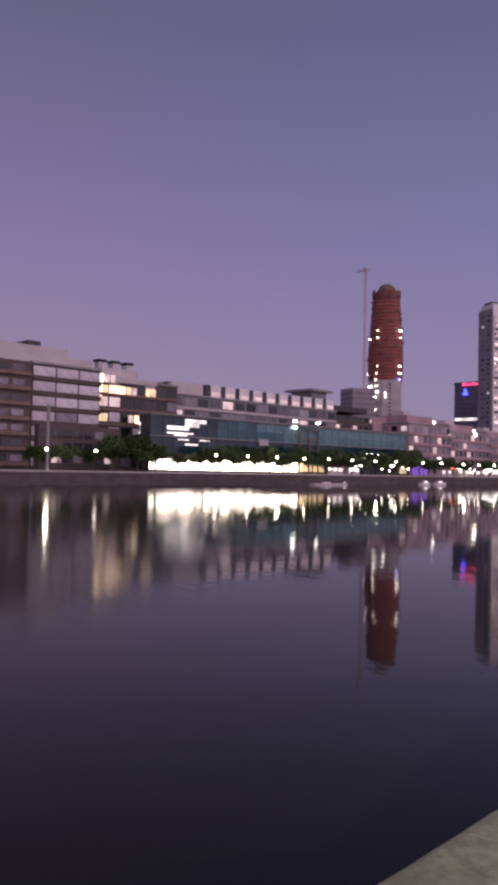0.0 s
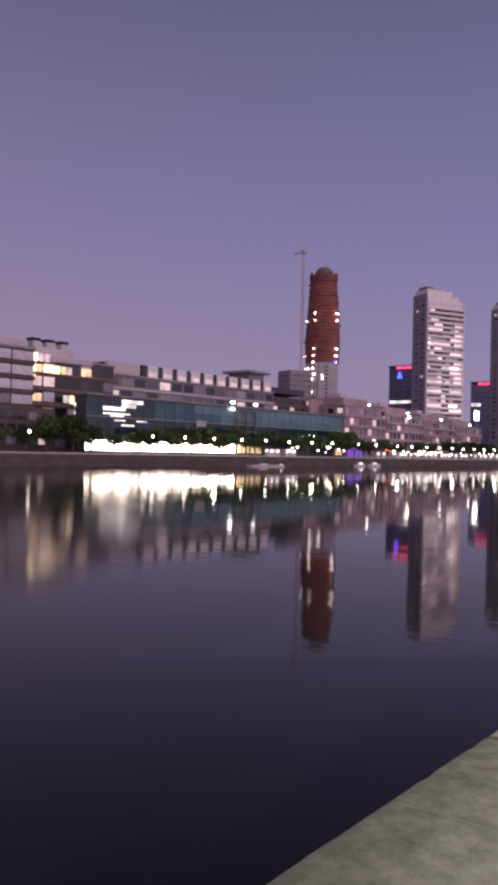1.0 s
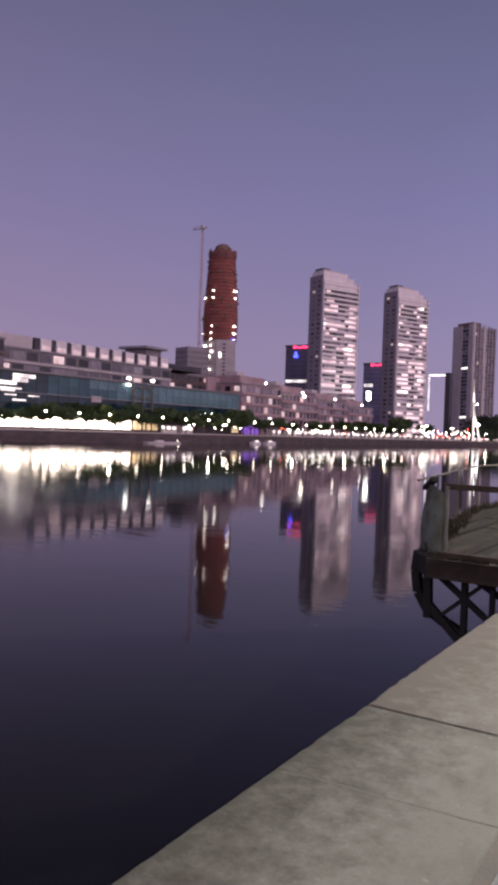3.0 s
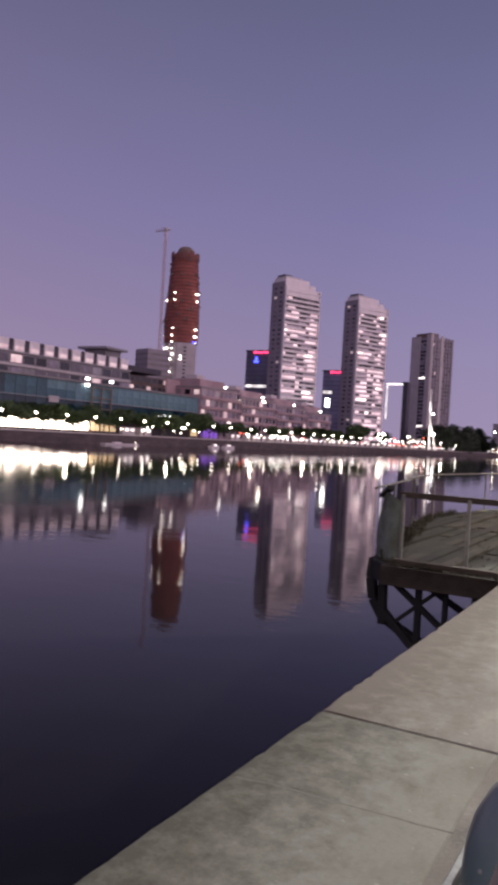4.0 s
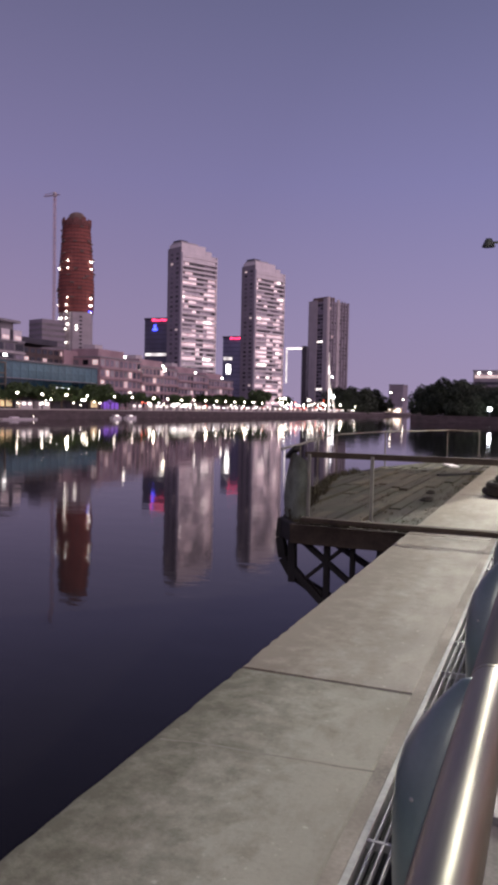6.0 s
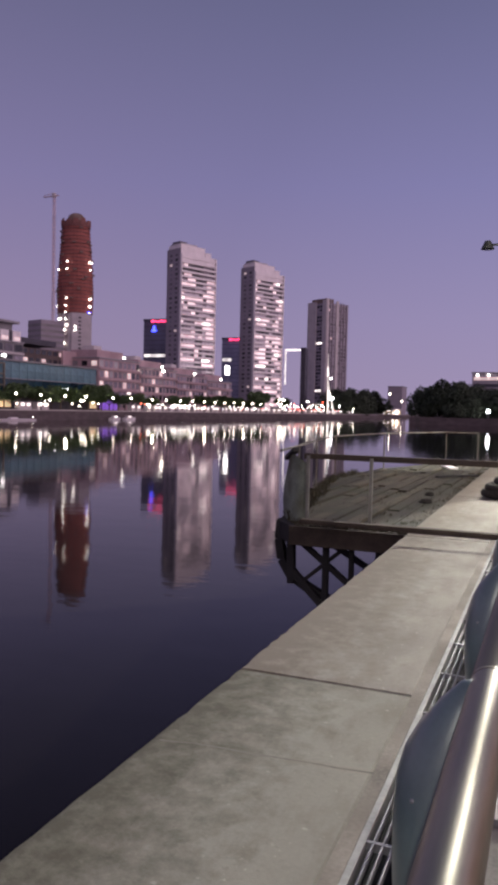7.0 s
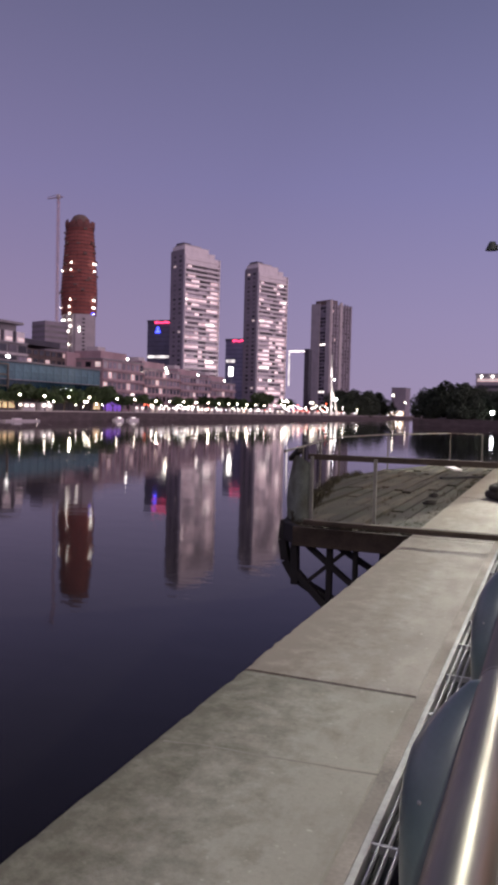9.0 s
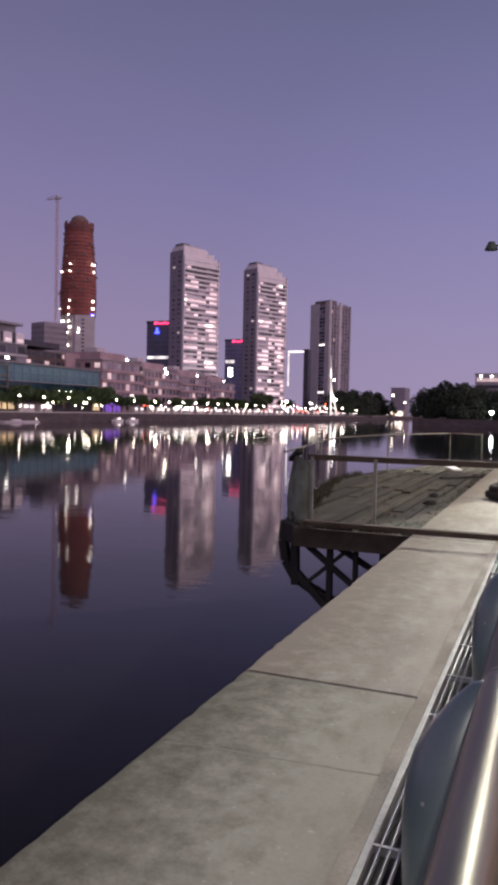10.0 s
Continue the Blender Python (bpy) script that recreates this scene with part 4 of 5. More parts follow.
copy_thing(high, pose(-168, 905, 0) @ Matrix.Diagonal((0.9, 0.9, 0.7, 1)))
copy_thing(high, pose(-178, 329, 0) @ Matrix.Diagonal((0.7, 0.7, 0.85, 1)))
flood = thing("floodlight", "glaring white floodlight on a short post", "floodlight", pose(-28.8, 379, 0))
part("post", rod((0, 0, -0.1), (0, 0, 3.2), 0.12), GALV, flood)
piece("lamp_head", globe(0.9, BULBWHITE), None, flood, at=pose(0, 0, 3.6))
copy_thing(flood, pose(-20.5, 379.5, 0))
stall = thing("market_stall", "low lit kiosk on the far promenade", "kiosk", pose(-166, 279, 0), group="bank kiosks")
part("body", cuboid(-2, 0, 0, 3.2, -0.1, 2.6, 0.05), PALE, stall)
part("roof", cuboid(-2.4, 0.6, -0.3, 3.5, 2.6, 2.85, 0.04), DARKWALL, stall)
part("counter_light", cuboid(0, 0.12, 0.7, 2.4, 1.3, 2.1, 0.03), LIT_WHITE, stall, "brightly lit opening")
for i in range(34):
    copy_thing(stall, pose(-166 + lrng.uniform(-1.5, 1.5), 284 + i * 5.4 + lrng.uniform(-2, 2), 0))
for i in range(26):
    copy_thing(stall, pose(-167 + lrng.uniform(-2, 2), 470 + i * 8.5 + lrng.uniform(-3, 3), lrng.uniform(0, 0)))
for i in range(4):
    copy_thing(stall, pose(-166 + lrng.uniform(-1.5, 1.5), 204 + i * 5.2 + lrng.uniform(-1.5, 1.5), 0))
red = thing("red_lamp", "small red warning lamp on a short post", "lamp", pose(-162, 476, 0), group="red lamps")
part("post", rod((0, 0, -0.1), (0, 0, 2.6), 0.06), IRON, red)
piece("lens", globe(0.4, REDLAMP), None, red, at=pose(0, 0, 2.8))
for y in (484, 491, 503, 515, 533):
    copy_thing(red, pose(-162 - lrng.random() * 4, y, lrng.uniform(-0.3, 0)))

pole = thing("flag_pole", "tall grey pole on the far promenade", "pole", pose(-171, 98.6, 0))
part("shaft", rod((0, 0, -0.1), (0, 0, 16.5), 0.5, 0.42, 12), GREYWALL, pole)
part("foot", rod((0, 0, -0.1), (0, 0, 0.6), 0.6, 0.5, 12), COPING, pole)
pontoon = thing("pontoon", "low pale mooring pontoon at the far wall", "pontoon", pose(-158.2, 187, WZ))
part("float", cuboid(-1.4, 1.2, 0, 17, -0.5, 0.55, 0.25), PALE, pontoon)
part("hatch", cuboid(-0.6, 0.6, 5, 8.5, 0.55, 1.0, 0.1), WHITESLAB, pontoon)
piece("marker_light", globe(0.1, BULB), None, pontoon, at=pose(0, 16.5, 1.0))
part("marker_post", rod((0, 16.5, 0.4), (0, 16.5, 0.95), 0.05), IRON, pontoon)


def motor_boat(y, length):
    """A small moored boat: pointed hull, cabin with lit windows, white deck."""
    b = thing("motor_boat", "small white motor boat moored at the far wall", "boat", pose(-157.4, y, WZ), group="moored boats")
    bm = bmesh.new()
    rows = []
    for i in range(9):
        s = i / 8
        w = 0.95 * min(1.0, 2.4 * (1 - s) + 0.03) ** 0.7
        rows.append([bm.verts.new((px, s * length, pz)) for px, pz in ((-w, 0.75 + 0.25 * s), (-w * 0.75, -0.3), (w * 0.75, -0.3), (w, 0.75 + 0.25 * s))])
    for r0, r1 in zip(rows, rows[1:]):
        for k in range(4):
            bm.faces.new((r0[k], r0[(k + 1) % 4], r1[(k + 1) % 4], r1[k]))
    bm.faces.new(rows[0])
    bm.faces.new(rows[-1][::-1])
    bmesh.ops.recalc_face_normals(bm, faces=bm.faces[:])
    part("hull", bm, WHITESLAB, b)
    cabin = part("cabin", cuboid(-0.6, 0.6, length * 0.2, length * 0.6, 0.7, 1.6, 0.12), PALE, b)
    part("window", cuboid(0.6, 0.64, length * 0.24, length * 0.56, 1.05, 1.4, 0.01), LIT_WHITE, cabin, "lit cabin window")


motor_boat(249.2, 7.0)
motor_boat(259.1, 8.5)
spark_kinds = []
for nm, m, r in (("warm", BULB, 0.24), ("white", BULBWHITE, 0.2), ("red", REDLAMP, 0.26), ("dim", FLOOD, 0.28)):
    s = thing("lantern_post", "small lantern on a thin post", "lantern", pose(-165, 470 + len(spark_kinds), 0), group="bank lanterns")
    part("post", rod((0, 0, -0.1), (0, 0, 3.0), 0.06), IRON, s)
    piece("lantern", globe(r, m), None, s, at=pose(0, 0, 3.1))
    spark_kinds.append(s)
for i in range(64):
    h = lrng.choice((0.6, 0.7, 0.8, 1.0, 1.4, 2.0, 2.8))
    y = 462 + 190 * lrng.random()
    copy_thing(lrng.choice(spark_kinds), pose(-162.5 - 10 * lrng.random(), y, 0) @ Matrix.Diagonal((1, 1, h, 1)))
for i in range(40):
    y = 284 + 150 * lrng.random()
    copy_thing(lrng.choice(spark_kinds), pose(-162.5 - 4 * lrng.random(), y, 0) @ Matrix.Diagonal((1, 1, lrng.uniform(0.5, 1.1), 1)))
for i in range(12):
    y = 200 + 66 * lrng.random()
    copy_thing(spark_kinds[lrng.choice((0, 3))], pose(-163 - 6 * lrng.random(), y, 0) @ Matrix.Diagonal((1, 1, lrng.uniform(0.5, 1.2), 1)))

# ---- promenade lamps on the near quay ----
def promenade_lamp(x, y, watts, top=7.2):
    p = thing("promenade_lamp", "tall promenade lamp with a flat warm head", "street lamp", pose(x, y, 0), group="promenade lamps")
    part("post", rod((0, 0, -0.12), (0, 0, top), 0.09, 0.06), IRON, p)
    part("arm", rod((0, 0, top - 0.1), (-0.9, 0, top + 0.15), 0.04), IRON, p)
    part("head", cuboid(-1.5, -0.7, -0.18, 0.18, top + 0.12, top + 0.24, 0.03), IRON, p)
    part("lens", cuboid(-1.45, -0.75, -0.14, 0.14, top + 0.10, top + 0.125), glow("promenade_lens", (1.0, 0.85, 0.64), 12.0), p)
    la = bpy.data.lights.new("promenade_light", "POINT")
    la.shadow_soft_size, la.energy, la.color = 0.05, watts, (0.97, 0.95, 0.86)
    lo = new("promenade_light", la)
    lo.matrix_basis = pose(-1.1, 0, top - 0.1)
    lo.parent = p
    return p


promenade_lamp(5.0, 31.0, 21000, 12.0)
promenade_lamp(2.6, 18.2, 3000)
promenade_lamp(2.6, 7.0, 450)
promenade_lamp(2.6, -15.0, 1900)

# ---- near quay paving ----
promenade = new("promenade", mesh_of("promenade", cuboid(-0.40, 60, -60, 300, -0.2, 0.0), CONCRETE_EDGE))
tagged(promenade, "worn concrete promenade behind the rail", "pavement", kind="structure")
# added out of view: gives the rail brown reflections and blocks low sky glow
wall_west = new("wall_west", mesh_of("wall_west", cuboid(24, 26, -80, 130, -0.1, 14.5, 0.1), BRICK))
tagged(wall_west, "unseen plain brick wall added to brown the rail reflections", "wall", kind="structure")
coping = thing("quay_edge", "worn pale concrete slabs along the quay edge", "pavement", kind="structure")
bed = part("joint_bed", cuboid(-1.70, -0.69, -40, 200, -0.2, -0.016), JOINT, coping)
cuts = [-38, -30, -22, -15, -9, -4.6, -0.3, 4.30, 10.0, 15.4, 21, 27, 33, 41, 50, 60, 72, 86, 104, 125, 150, 199]
wrng = random.Random(17)


def worn_slab(a, b):
    """A slab whose arrises are rounded and chipped along the water."""
    bm = bmesh.new()
    k = max(4, min(60, int((b - a) / 0.09)))
    rows = []
    for i in range(k + 1):
        y = a + (b - a) * i / k
        j = noise.noise((y * 1.1, 3.1, 0)) * 0.009 + noise.noise((y * 7.0, 1.3, 0)) * 0.003
        e = 0.010 * wrng.random() + (0.022 if wrng.random() < 0.12 else 0.0)
        dz = -0.004 if i in (0, k) else 0.0
        prof = [(-1.755 + j * 0.4, -0.45), (-1.76 + j * 0.5, -0.03 - e), (-1.748 + j + e * 0.5, -0.008 + dz), (-1.725 + j + e, dz), (-1.2, dz), (-0.69, dz), (-0.68, -0.01), (-0.68, -0.45)]
        rows.append([bm.verts.new((px, y, pz)) for px, pz in prof])
    for r0, r1 in zip(rows, rows[1:]):
        for q in range(len(r0) - 1):
            bm.faces.new((r0[q], r0[q + 1], r1[q + 1], r1[q]))
    bm.faces.new(rows[0])
    bm.faces.new(rows[-1][::-1])
    bmesh.ops.recalc_face_normals(bm, faces=bm.faces[:])
    return bm


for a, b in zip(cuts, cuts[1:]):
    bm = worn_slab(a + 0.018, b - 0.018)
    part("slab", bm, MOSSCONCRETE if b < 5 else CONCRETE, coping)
crack = []
for i in range(14):
    s = i / 13
    crack.append((-1.70 + 1.03 * s, 3.19 + 0.08 * s + noise.noise((s * 6, 0.4, 2.0)) * 0.025))
bm = bmesh.new()
for (xa, ya), (xb, yb) in zip(crack, crack[1:]):
    w = 0.005 + 0.003 * wrng.random()
    vs = [bm.verts.new((xa, ya - w, 0.0012)), bm.verts.new((xb, yb - w, 0.0012)), bm.verts.new((xb, yb + w, 0.0012)), bm.verts.new((xa, ya + w, 0.0012))]
    bm.faces.new(vs)
part("crack_filling", bm, CRACK, coping)
part("border", cuboid(-0.679, -0.611, -40, 200, -0.2, 0.001, 0.004), BORDER, coping)
drain = thing("drain", "long steel drain grate beside the quay slabs", "drain")
part("channel", cuboid(-0.602, -0.403, -20, 40, -0.118, -0.105), PIT, drain)
part("frame", cuboid(-0.608, -0.580, -20, 40, -0.14, 0.005, 0.002), PALESTRIP, drain, "flat pale steel edge")
part("frame", cuboid(-0.432, -0.402, -20, 40, -0.14, 0.003, 0.002), GALV, drain)
bar = mesh_of("bar", cuboid(-0.004, 0.004, 0.005, 0.665, -0.03, 0.0, 0.0015), GALV)
cross = mesh_of("cross_bar", cuboid(-0.078, 0.078, -0.009, 0.009, -0.032, 0.002, 0.002), GALV)
for i in range(22):
    y = 2.74 - 4 * 0.67 + i * 0.67
    for x in (-0.553, -0.517, -0.481):
        piece("bar", bar, None, drain, at=pose(x, y, 0))
    piece("cross_bar", cross, None, drain, at=pose(-0.506, y, 0))

# ---- hand rail ----
rail = thing("quay_railing", "thick stainless hand rail on dark curved steel posts", "railing")
FIN = [1.70 + 1.545 * i for i in range(-4, 7)]
for y0 in FIN:
    bm = bmesh.new()
    bmesh.ops.create_cone(bm, cap_ends=True, segments=40, radius1=0.046, radius2=0.046, depth=1.540, matrix=pose(-0.095, y0 + 0.775 + 0.05, 1.0, 90))
    part("hand_rail", bm, STEEL, rail)
    for p in rail.children[-1].data.polygons:
        p.use_smooth = abs(p.normal.y) < 0.5
part("rail_core", rod((-0.095, FIN[0] - 0.1, 1.0), (-0.095, FIN[-1] + 1.5, 1.0), 0.043, seg=24), IRON, rail)


def bulge(z):
    """Half thickness of a post: fullest below the middle of the belly, thin at the top."""
    if z > 0.62:
        return max(0.022, 0.1 * (1 - ((z - 0.62) / 0.42) ** 2))
    return 0.05 + 0.05 * z / 0.62


def fin_mesh():
    """A post bulging towards the water: outer and inner outline lofted with a rounded cross-section."""
    outer = [(-0.125, 1.03), (-0.155, 1.022), (-0.195, 0.98), (-0.245, 0.915), (-0.275, 0.855), (-0.292, 0.79), (-0.299, 0.71), (-0.297, 0.60), (-0.288, 0.45), (-0.27, 0.30), (-0.245, 0.15), (-0.23, 0.03)]
    inner = [(-0.10, 0.985), (-0.10, 0.965), (-0.10, 0.94), (-0.10, 0.90), (-0.104, 0.85), (-0.11, 0.78), (-0.118, 0.70), (-0.13, 0.60), (-0.145, 0.45), (-0.16, 0.30), (-0.175, 0.15), (-0.185, 0.03)]
    bm = bmesh.new()
    rings = []
    seg = 14
    for (xo, zo), (xi, zi) in zip(outer, inner):
        cx, cz, hx, hz = (xo + xi) / 2, (zo + zi) / 2, (xo - xi) / 2, (zo - zi) / 2
        ring = []
        for k in range(seg):
            a = 2 * math.pi * k / seg
            c, s = math.cos(a), math.sin(a)
            ring.append(bm.verts.new((cx + hx * c, bulge(cz) * math.copysign(abs(s) ** 0.95, s), cz + hz * c)))
        rings.append(ring)
    for r0, r1 in zip(rings, rings[1:]):
        for k in range(seg):
            bm.faces.new((r0[k], r0[(k + 1) % seg], r1[(k + 1) % seg], r1[k]))
    bm.faces.new(rings[0][::-1])
    bm.faces.new(rings[-1])
    bmesh.ops.recalc_face_normals(bm, faces=bm.faces[:])
    return mesh_of("post", bm, DARKSTEEL)


fin_me = fin_mesh()
for p in fin_me.polygons:
    p.use_smooth = True
plate = mesh_of("foot_plate", cuboid(-0.25, -0.092, -0.09, 0.09, 0.0, 0.036, 0.005), PLATESTEEL)
bolt_bm = bmesh.new()
bmesh.ops.create_cone(bolt_bm, cap_ends=True, segments=6, radius1=0.013, radius2=0.013, depth=0.016)
bolt = mesh_of("bolt", bolt_bm, IRON)
stud_bm = bmesh.new()
bmesh.ops.create_uvsphere(stud_bm, u_segments=10, v_segments=6, radius=0.006)
stud = mesh_of("stud", stud_bm, GALV)
collar_bm = bmesh.new()
bmesh.ops.create_cone(collar_bm, cap_ends=True, segments=40, radius1=0.0475, radius2=0.0475, depth=0.014, matrix=pose(0, 0, 0, 90))
collar = mesh_of("collar", collar_bm, STEEL)
for y0 in FIN:
    f = piece("post", fin_me, None, rail, "dark curved steel post", at=pose(0, y0, 0))
    piece("stud", stud, None, f, at=pose(-0.243, -0.075, 0.765))
    pl = piece("foot_plate", plate, None, rail, "grey steel foot plate", at=pose(0, y0 - 0.12, 0))
    for by in (-0.055, 0.055):
        piece("bolt", bolt, None, pl, at=pose(-0.115, by, 0.048))
    piece("collar", collar, None, rail, at=pose(-0.095, y0 + 0.045, 1.0))

# ---- barrier across the quay strip ----
barrier = thing("barrier", "rusty bar barrier closing off the quay strip", "barrier")
part("top_bar", cuboid(-3.42, -0.22, 10.76, 10.84, 0.90, 0.985, 0.01), RUST, barrier, "rusty dark top bar")
part("low_beam", cuboid(-3.3, -0.3, 10.22, 10.36, 0.001, 0.07, 0.012), RUST, barrier)
for x, z0 in ((-0.28, 0.001), (-2.39, -0.32), (-3.34, -0.32)):
    part("post", cuboid(x - 0.024, x + 0.024, 10.71, 10.755, z0, 0.95, 0.006), GREYPOST, barrier, "pale weathered post")

# ---- timber mooring deck ----
deck = thing("mooring_deck", "mossy timber mooring deck on black trusses", "deck")
EDGE = [(10.45, -3.42), (10.9, -3.78), (12.6, -4.12), (15.5, -4.7), (18.4, -5.1), (22.5, -4.7), (26.6, -3.4)]


def deck_side(y):
    for (ya, xa), (yb, xb) in zip(EDGE, EDGE[1:]):
        if y <= yb:
            return xa + (xb - xa) * max(0.0, (y - ya) / (yb - ya))
    return EDGE[-1][1]


drng = random.Random(14)
x = -1.76
while x > -5.0:
    w = 0.19 + drng.random() * 0.05
    y0, y1 = 10.42, 26.6
    ys = [y0 + 0.15 * i for i in range(109) if deck_side(y0 + 0.15 * i) < x - w * 0.5]
    if not ys:
        break
    a, end = ys[0], min(ys[-1], y1)
    while a < end - 0.3:
        b = min(end, a + 2.4 + drng.random() * 2.2)
        dz = drng.uniform(-0.018, 0.012)
        bm = cuboid(x - w + 0.012, x - 0.012, a + 0.01, b - 0.01, -0.11 + dz, -0.05 + dz, 0.008)
        part("plank", bm, DECKWOOD, deck, at=pose(0, 0, 0, drng.uniform(-0.1, 0.1), 0, 0))
        a = b
    x -= w
pts = [(-1.78, 10.5)] + [(xx, yy) for yy, xx in EDGE] + [(-1.78, 26.6)]
part("deck_frame", prism([(xx + 0.06 if xx < -2 else xx, yy + 0.04) for xx, yy in pts], -0.22, -0.12), BLACKWOOD, deck)
part("front_beam", cuboid(-3.5, -1.76, 10.36, 10.5, -0.34, -0.06, 0.015), RUST, deck, "rusty brown edge beam")
for (ya, xa), (yb, xb) in zip(EDGE, EDGE[1:]):
    part("edge_beam", beam((xa, ya, -0.2), (xb, yb, -0.2), 0.12, 0.28), BLACKWOOD, deck)
for y in (10.8, 14.5, 18.4, 22.5):
    xs = deck_side(y) + 0.1
    for a, b, w in (((xs, y, -0.3), (xs + 0.02, y, -1.0), 0.16), ((xs, y, -0.78), (-2.5, y, -1.85), 0.15), ((xs + 0.15, y, -0.35), (-2.2, y, -1.3), 0.11),
                    ((-3.05, y, -0.3), (-3.05, y, -3.7), 0.12), ((-2.66, y, -0.3), (-2.66, y, -3.7), 0.10), ((-2.2, y, -0.3), (-2.2, y, -3.7), 0.2),
                    ((-3.4, y, -0.95), (-2.75, y, -0.38), 0.08), ((xs, y, -0.3), (-1.8, y, -0.3), 0.16), ((-2.5, y, -1.8), (-2.5, y, -3.7), 0.16)):
        part("truss_timber", beam(a, b, w * 0.75, w * 0.75), BLACKWOOD, deck)
bilge = [(-3.79, -0.05), (-3.82, -0.35), (-3.77, -0.66), (-3.62, -0.9), (-3.35, -1.06), (-3.02, -1.22)]
for (xa, za), (xb, zb) in zip(bilge, bilge[1:]):
    part("curved_rib", beam((xa, 10.9, za), (xb, 10.9, zb), 0.16, 0.13), BLACKWOOD, deck)
# bow plate at the deck's corner
bm = bmesh.new()
cols = []
for i in range(9):
    s = i / 8
    xx, yy = -3.38 - 0.47 * s, 10.74 + 0.55 * s ** 2
    top = 0.84 + 0.22 * s if s < 0.55 else 0.96 - 0.9 * (s - 0.55) ** 2 - 0.1 * (s - 0.55)
    cols.append([(xx - 0.07 * s * math.sin(math.pi * q / 4), yy, -0.3 + (top + 0.3) * q / 4) for q in range(5)])
for off in (0.0, 0.05):
    g = [[bm.verts.new((px, py + off, pz)) for px, py, pz in c] for c in cols]
    for i in range(8):
        for q in range(4):
            bm.faces.new((g[i][q], g[i + 1][q], g[i + 1][q + 1], g[i][q + 1]))
smooth(part("bow_plate", bm, MOSSPLATE, deck, "mossy pale side plate"))
part("plate_cap", beam((-3.56, 10.8, 1.03), (-3.88, 11.35, 0.86), 0.1, 0.07), BLACKWOOD, deck)
RAILPTS = [(-3.82, 10.85), (-4.1, 12.6), (-4.65, 15.5), (-5.03, 18.4), (-4.65, 22.5), (-3.35, 26.5), (-2.3, 26.5)]
for (xa, ya), (xb, yb) in zip(RAILPTS, RAILPTS[1:]):
    part("deck_rail", rod((xa, ya, 1.0), (xb, yb, 1.0), 0.02), DECKRAIL, deck, "dull deck rail")
for xa, ya in RAILPTS[1:]:
    part("rail_post", rod((xa, ya, -0.12), (xa, ya, 1.0), 0.022), DECKRAIL, deck)

# weeds growing through the planks and along the deck's rim
grng = random.Random(29)
verts, faces = [], []


def tuft(x, y, z, k, h):
    for _ in range(k):
        a, lean = grng.uniform(0, 6.28), grng.uniform(0.1, 0.6)
        px, py = x + grng.gauss(0, 0.05), y + grng.gauss(0, 0.05)
        hh, w = h * grng.uniform(0.5, 1.2), 0.006
        q = len(verts)
        verts.extend([(px - w * math.sin(a), py + w * math.cos(a), z), (px + w * math.sin(a), py - w * math.cos(a), z),
                      (px + lean * hh * 0.4 * math.cos(a), py + lean * hh * 0.4 * math.sin(a), z + hh * 0.65), (px + lean * hh * math.cos(a), py + lean * hh * math.sin(a), z + hh)])
        faces.extend([(q, q + 1, q + 2), (q, q + 2, q + 3)])


for i in range(110):
    y = 10.9 + 9 * grng.random() ** 1.5
    tuft(deck_side(y) + 0.08 + abs(grng.gauss(0, 0.1)), y, -0.07, 14, 0.17)
for i in range(70):
    tuft(-1.8 - 1.7 * grng.random(), 10.46 + abs(grng.gauss(0, 0.12)), -0.07, 12, 0.1)
for i in range(110):
    y = 10.6 + 12 * grng.random()
    tuft(-1.82 + abs(grng.gauss(0, 0.05)) - 0.06, y, -0.06, 9, 0.06)
for i in range(90):
    y = 10.8 + 12 * grng.random()
    x = -1.85 + (deck_side(y) + 1.95) * grng.random()
    tuft(x, y, -0.07, 7, 0.06)
me = bpy.data.meshes.new("weeds")
me.from_pydata(verts, [], faces)
me.materials.append(GRASS)
tagged(new("weeds", me), "dry brown-green weeds growing on the deck", "weeds", kind="stuff")

# ---- loose things on the deck and strip ----
def ring(r, t, seg=18, sub=8):
    bm = bmesh.new()
    rows = [[bm.verts.new(((r + t * math.cos(b)) * math.cos(a), (r + t * math.cos(b)) * math.sin(a), t * math.sin(b))) for b in [2 * math.pi * j / sub for j in range(sub)]] for a in [2 * math.pi * i / seg for i in range(seg)]]
    for i in range(seg):
        for j in range(sub):
            bm.faces.new((rows[i][j], rows[(i + 1) % seg][j], rows[(i + 1) % seg][(j + 1) % sub], rows[i][(j + 1) % sub]))
    return bm


coil = thing("rope_coil", "old dark rope coil lying on planks", "rope", pose(-2.13, 14.2, -0.02))
for i, r in enumerate((0.11, 0.085)):
    smooth(part("turn", ring(r, 0.022), ROPE, coil, at=pose(0.01 * i, 0.02 * i, 0.03 * i)))
coil2 = thing("rope_coil", "second small rope coil on planks", "rope", pose(-2.25, 15.5, -0.02))
for i, r in enumerate((0.08, 0.06)):
    smooth(part("turn", ring(r, 0.02), ROPE, coil2, at=pose(0.01 * i, 0.01 * i, 0.03 * i)))
board = thing("loose_board", "pale broken board on the deck", "board", pose(-2.85, 23.5, 0.02, 6, 0, 35))
part("wood", cuboid(-0.14, 0.14, -0.3, 0.3, -0.02, 0.02, 0.008), PALE, board)
dark_beam = thing("loose_beam", "dark timber beam lying on the deck", "beam", pose(-2.25, 20.4, 0.03, 0, 0, -38))
part("wood", cuboid(-0.05, 0.05, -0.75, 0.75, -0.06, 0.0, 0.015), BLACKWOOD, dark_beam)


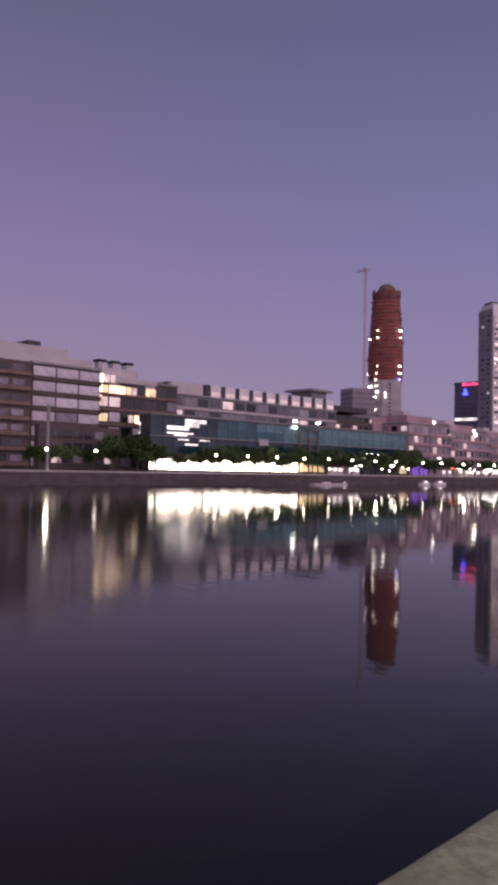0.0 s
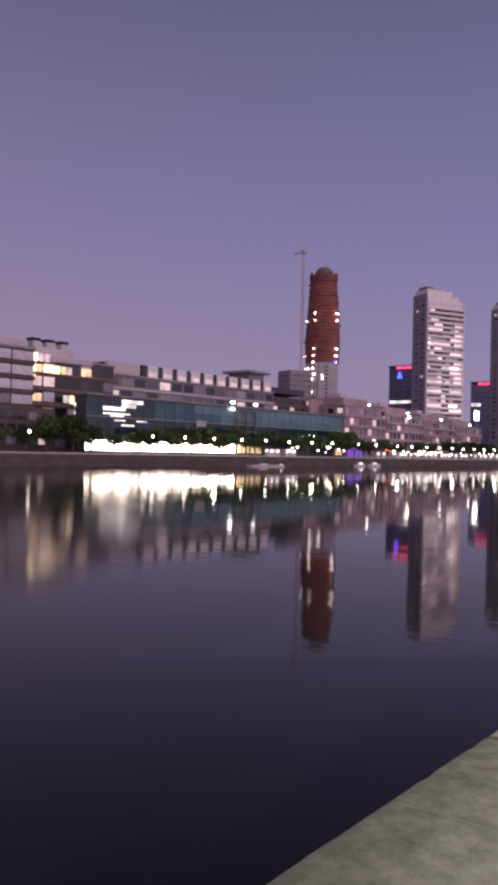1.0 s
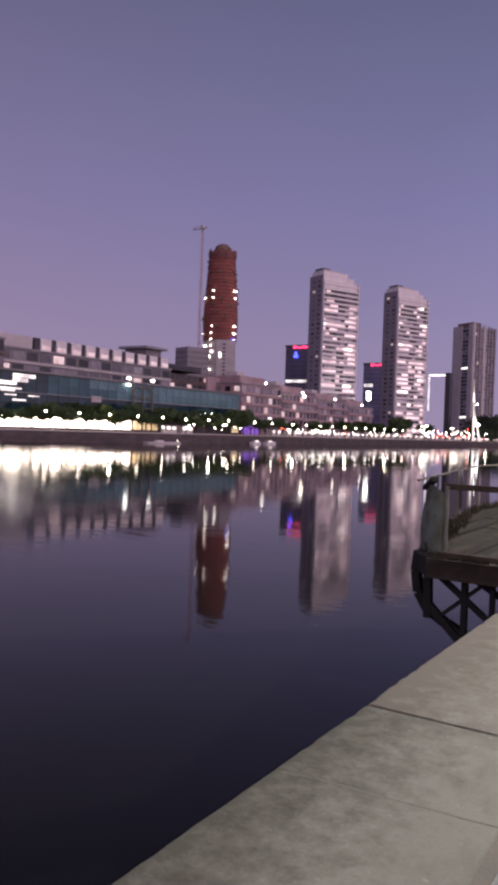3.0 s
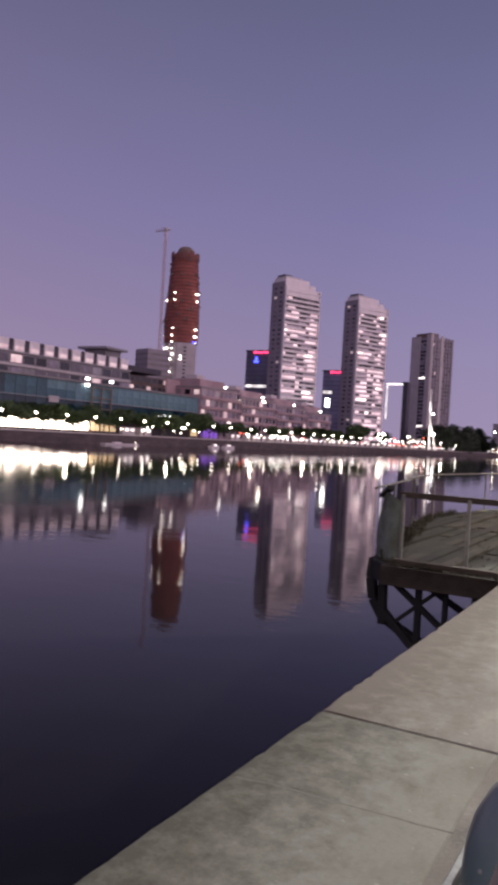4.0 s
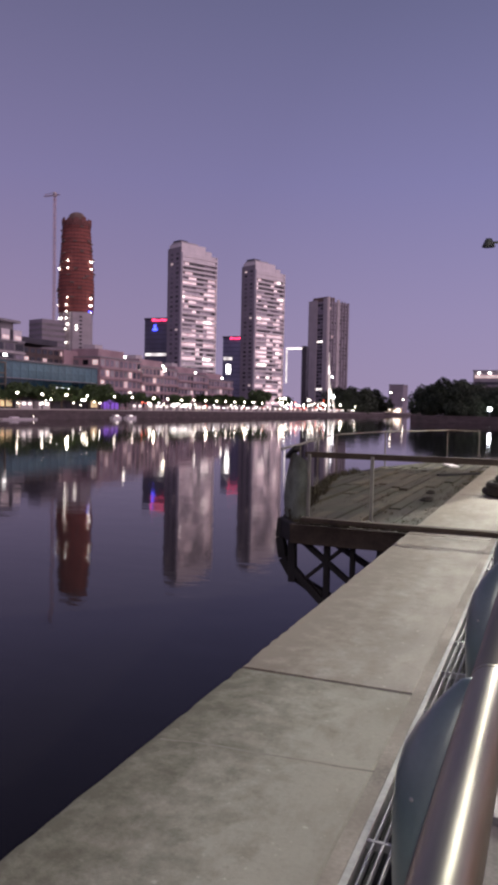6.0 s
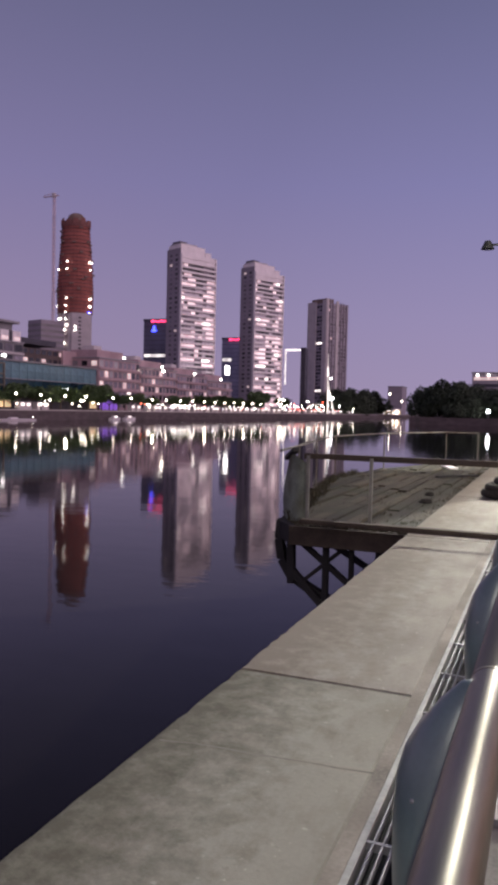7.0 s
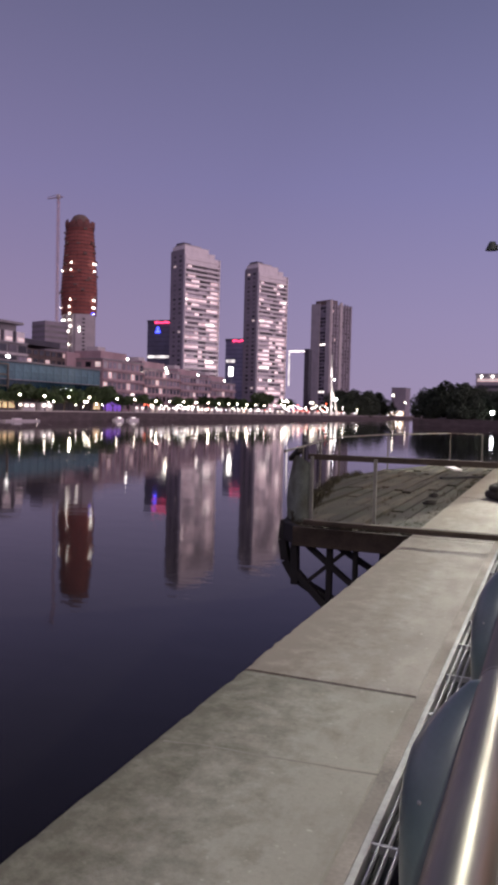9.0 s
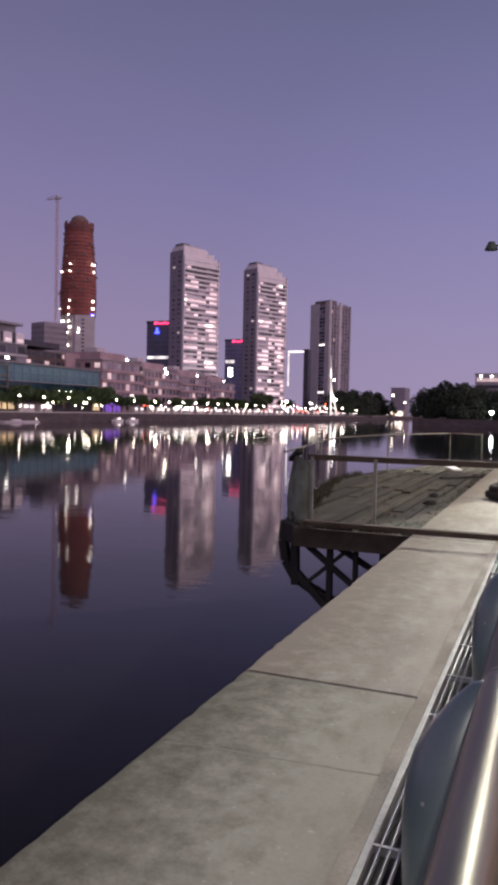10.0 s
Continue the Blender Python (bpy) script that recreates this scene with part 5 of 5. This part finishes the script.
def bollard(x, y):
    b = thing("mooring_bollard", "squat black cast-iron mooring bollard", "bollard", pose(x, y, 0), group="mooring bollards")
    part("base", rod((0, 0, 0), (0, 0, 0.1), 0.28, 0.25, 20), IRON, b)
    smooth(part("neck", rod((0, 0, 0.08), (0, 0, 0.32), 0.16, 0.14, 20), IRON, b))
    bm = bmesh.new()
    bmesh.ops.create_uvsphere(bm, u_segments=20, v_segments=10, radius=0.25, matrix=pose(0, 0, 0.36) @ Matrix.Diagonal((1, 1, 0.5, 1)))
    smooth(part("head", bm, IRON, b))


# dark rings take the place of a low pile and the shadow around it
heap = thing("rope_heap", "dark ringed heap standing in for a low, mostly shadowed pile", "rope", pose(-0.8, 15.3, 0.07), group="mooring ropes")
for i, r in enumerate((0.38, 0.34, 0.26, 0.15)):
    smooth(part("turn", ring(r, 0.075, 26), ROPE, heap, at=pose(0.04 * math.sin(i * 2.2), 0.05 * math.cos(i * 1.7), 0.09 * i, 5 * math.sin(i), 6 * math.cos(2 * i), 0)))
junction = thing("junction_box", "pale green steel junction box beside the rail", "box", pose(-0.38, 14.1, 0))
part("body", cuboid(-0.14, 0.14, -0.12, 0.12, 0, 0.5, 0.015), MOSSPLATE, junction)
part("lid", cuboid(-0.16, 0.16, -0.14, 0.14, 0.5, 0.54, 0.01), CRANEGREEN, junction)
part("conduit", rod((-0.16, -0.02, 0.3), (-0.34, -0.05, 0.25), 0.025), GREYPOST, junction)
bollard(-1.05, 34.0)
crate = thing("cable_box", "dark steel cable box beside the strip", "box", pose(-0.55, 17.2, 0))
part("body", cuboid(-0.35, 0.45, -0.4, 0.4, 0, 0.62, 0.02), DARKSTEEL, crate)
part("lid", cuboid(-0.38, 0.48, -0.43, 0.43, 0.62, 0.66, 0.01), IRON, crate)
part("pipe_stub", rod((-0.4, -0.45, 0.25), (0.3, -0.45, 0.3), 0.05), GREYPOST, crate)

# ---- old harbour crane ----
hc = thing("harbour_crane", "old yellow and grey-green harbour crane", "crane", pose(0, 24.3, 0))
part("plinth", cuboid(-1.24, 1.5, -0.7, 0.9, 0, 0.42, 0.05), COPING, hc, "pale concrete plinth")
part("bogie", cuboid(-1.2, 1.4, -0.5, 0.7, 0.42, 1.15, 0.05), CRANEGREEN, hc)
for sx in (-0.92, 0.9):
    for sy in (-0.35, 0.55):
        part("leg", cuboid(sx - 0.13, sx + 0.13, sy - 0.13, sy + 0.13, 1.15, 4.9, 0.02), OCHRE, hc)
for i in range(5):
    z = 1.3 + i * 0.72
    s = 1 if i % 2 else -1
    part("brace", beam((-0.92 * s, -0.35, z), (0.9 * s, -0.35, z + 0.7), 0.09, 0.09), OCHRE, hc)
    part("brace", beam((-0.92, -0.35 * s + 0.1, z), (-0.92, 0.45 * s + 0.1, z + 0.7), 0.08, 0.08), OCHRE, hc)
part("platform", cuboid(-1.08, 1.3, -0.6, 0.9, 4.85, 5.0, 0.02), OCHRE, hc)
part("machine_house", cuboid(-1.02, 1.6, -0.5, 1.6, 5.0, 10.4, 0.08), CRANEGREEN, hc)
part("roof", cuboid(-1.1, 1.7, -0.6, 1.7, 10.4, 10.6, 0.04), CRANEGREEN, hc)
part("jib_mast", cuboid(-1.0, 0.2, -0.3, 0.5, 10.6, 17.5, 0.06), CRANEGREEN, hc)


def arm_lamp(x, z, reach):
    a = part("lamp_arm", rod((-1.0, -0.4, z), (x + 0.1, -0.4, z), 0.035), IRON, hc)
    bm = rod((x, -0.4, z - 0.12), (x, -0.4, z + 0.12), 0.20, 0.09, 14)
    part("lamp_shade", bm, IRON, a, "dark bell lamp shade")


arm_lamp(-2.0, 6.72, 1)
arm_lamp(-1.45, 5.45, 1)
part("bracket", rod((-1.24, -0.4, 6.7), (-1.24, -0.4, 8.0), 0.05), IRON, hc)
part("bracket", rod((-1.24, -0.4, 7.95), (-0.9, -0.4, 7.9), 0.06), IRON, hc)
bm = ring(0.33, 0.03, 20, 6)
bmesh.ops.transform(bm, matrix=pose(-1.42, -0.4, 7.2, 90) @ Matrix.Diagonal((0.7, 1.2, 1, 1)), verts=bm.verts[:])
part("pulley", bm, IRON, hc)
wl_me = globe(0.1, FLOOD)
piece("work_light", wl_me, None, hc, at=pose(-0.75, -0.55, 3.75))

# ---- granite setts beside the rail ----
setts = thing("setts", "rough granite setts beside the rail", "paving", kind="structure")
srng = random.Random(33)
shapes = []
for k in range(6):
    bm = cuboid(-0.052, 0.052, -0.085, 0.085, -0.02, 0.022)
    bmesh.ops.bevel(bm, geom=[e for e in bm.edges if all(v.co.z > 0 for v in e.verts)], offset=0.02, segments=1, affect="EDGES")
    for v in bm.verts:
        v.co += Vector((srng.uniform(-0.006, 0.006), srng.uniform(-0.008, 0.008), srng.uniform(-0.005, 0.005)))
    shapes.append(mesh_of("sett", bm, STONE))
for i in range(5):
    for j in range(52):
        piece("sett", shapes[srng.randrange(6)], None, setts, at=pose(0.02 + i * 0.112, 0.6 + j * 0.18 + (i % 2) * 0.09, srng.uniform(-0.004, 0.006), srng.uniform(-2, 2), srng.uniform(-2, 2), srng.uniform(-3, 3)))
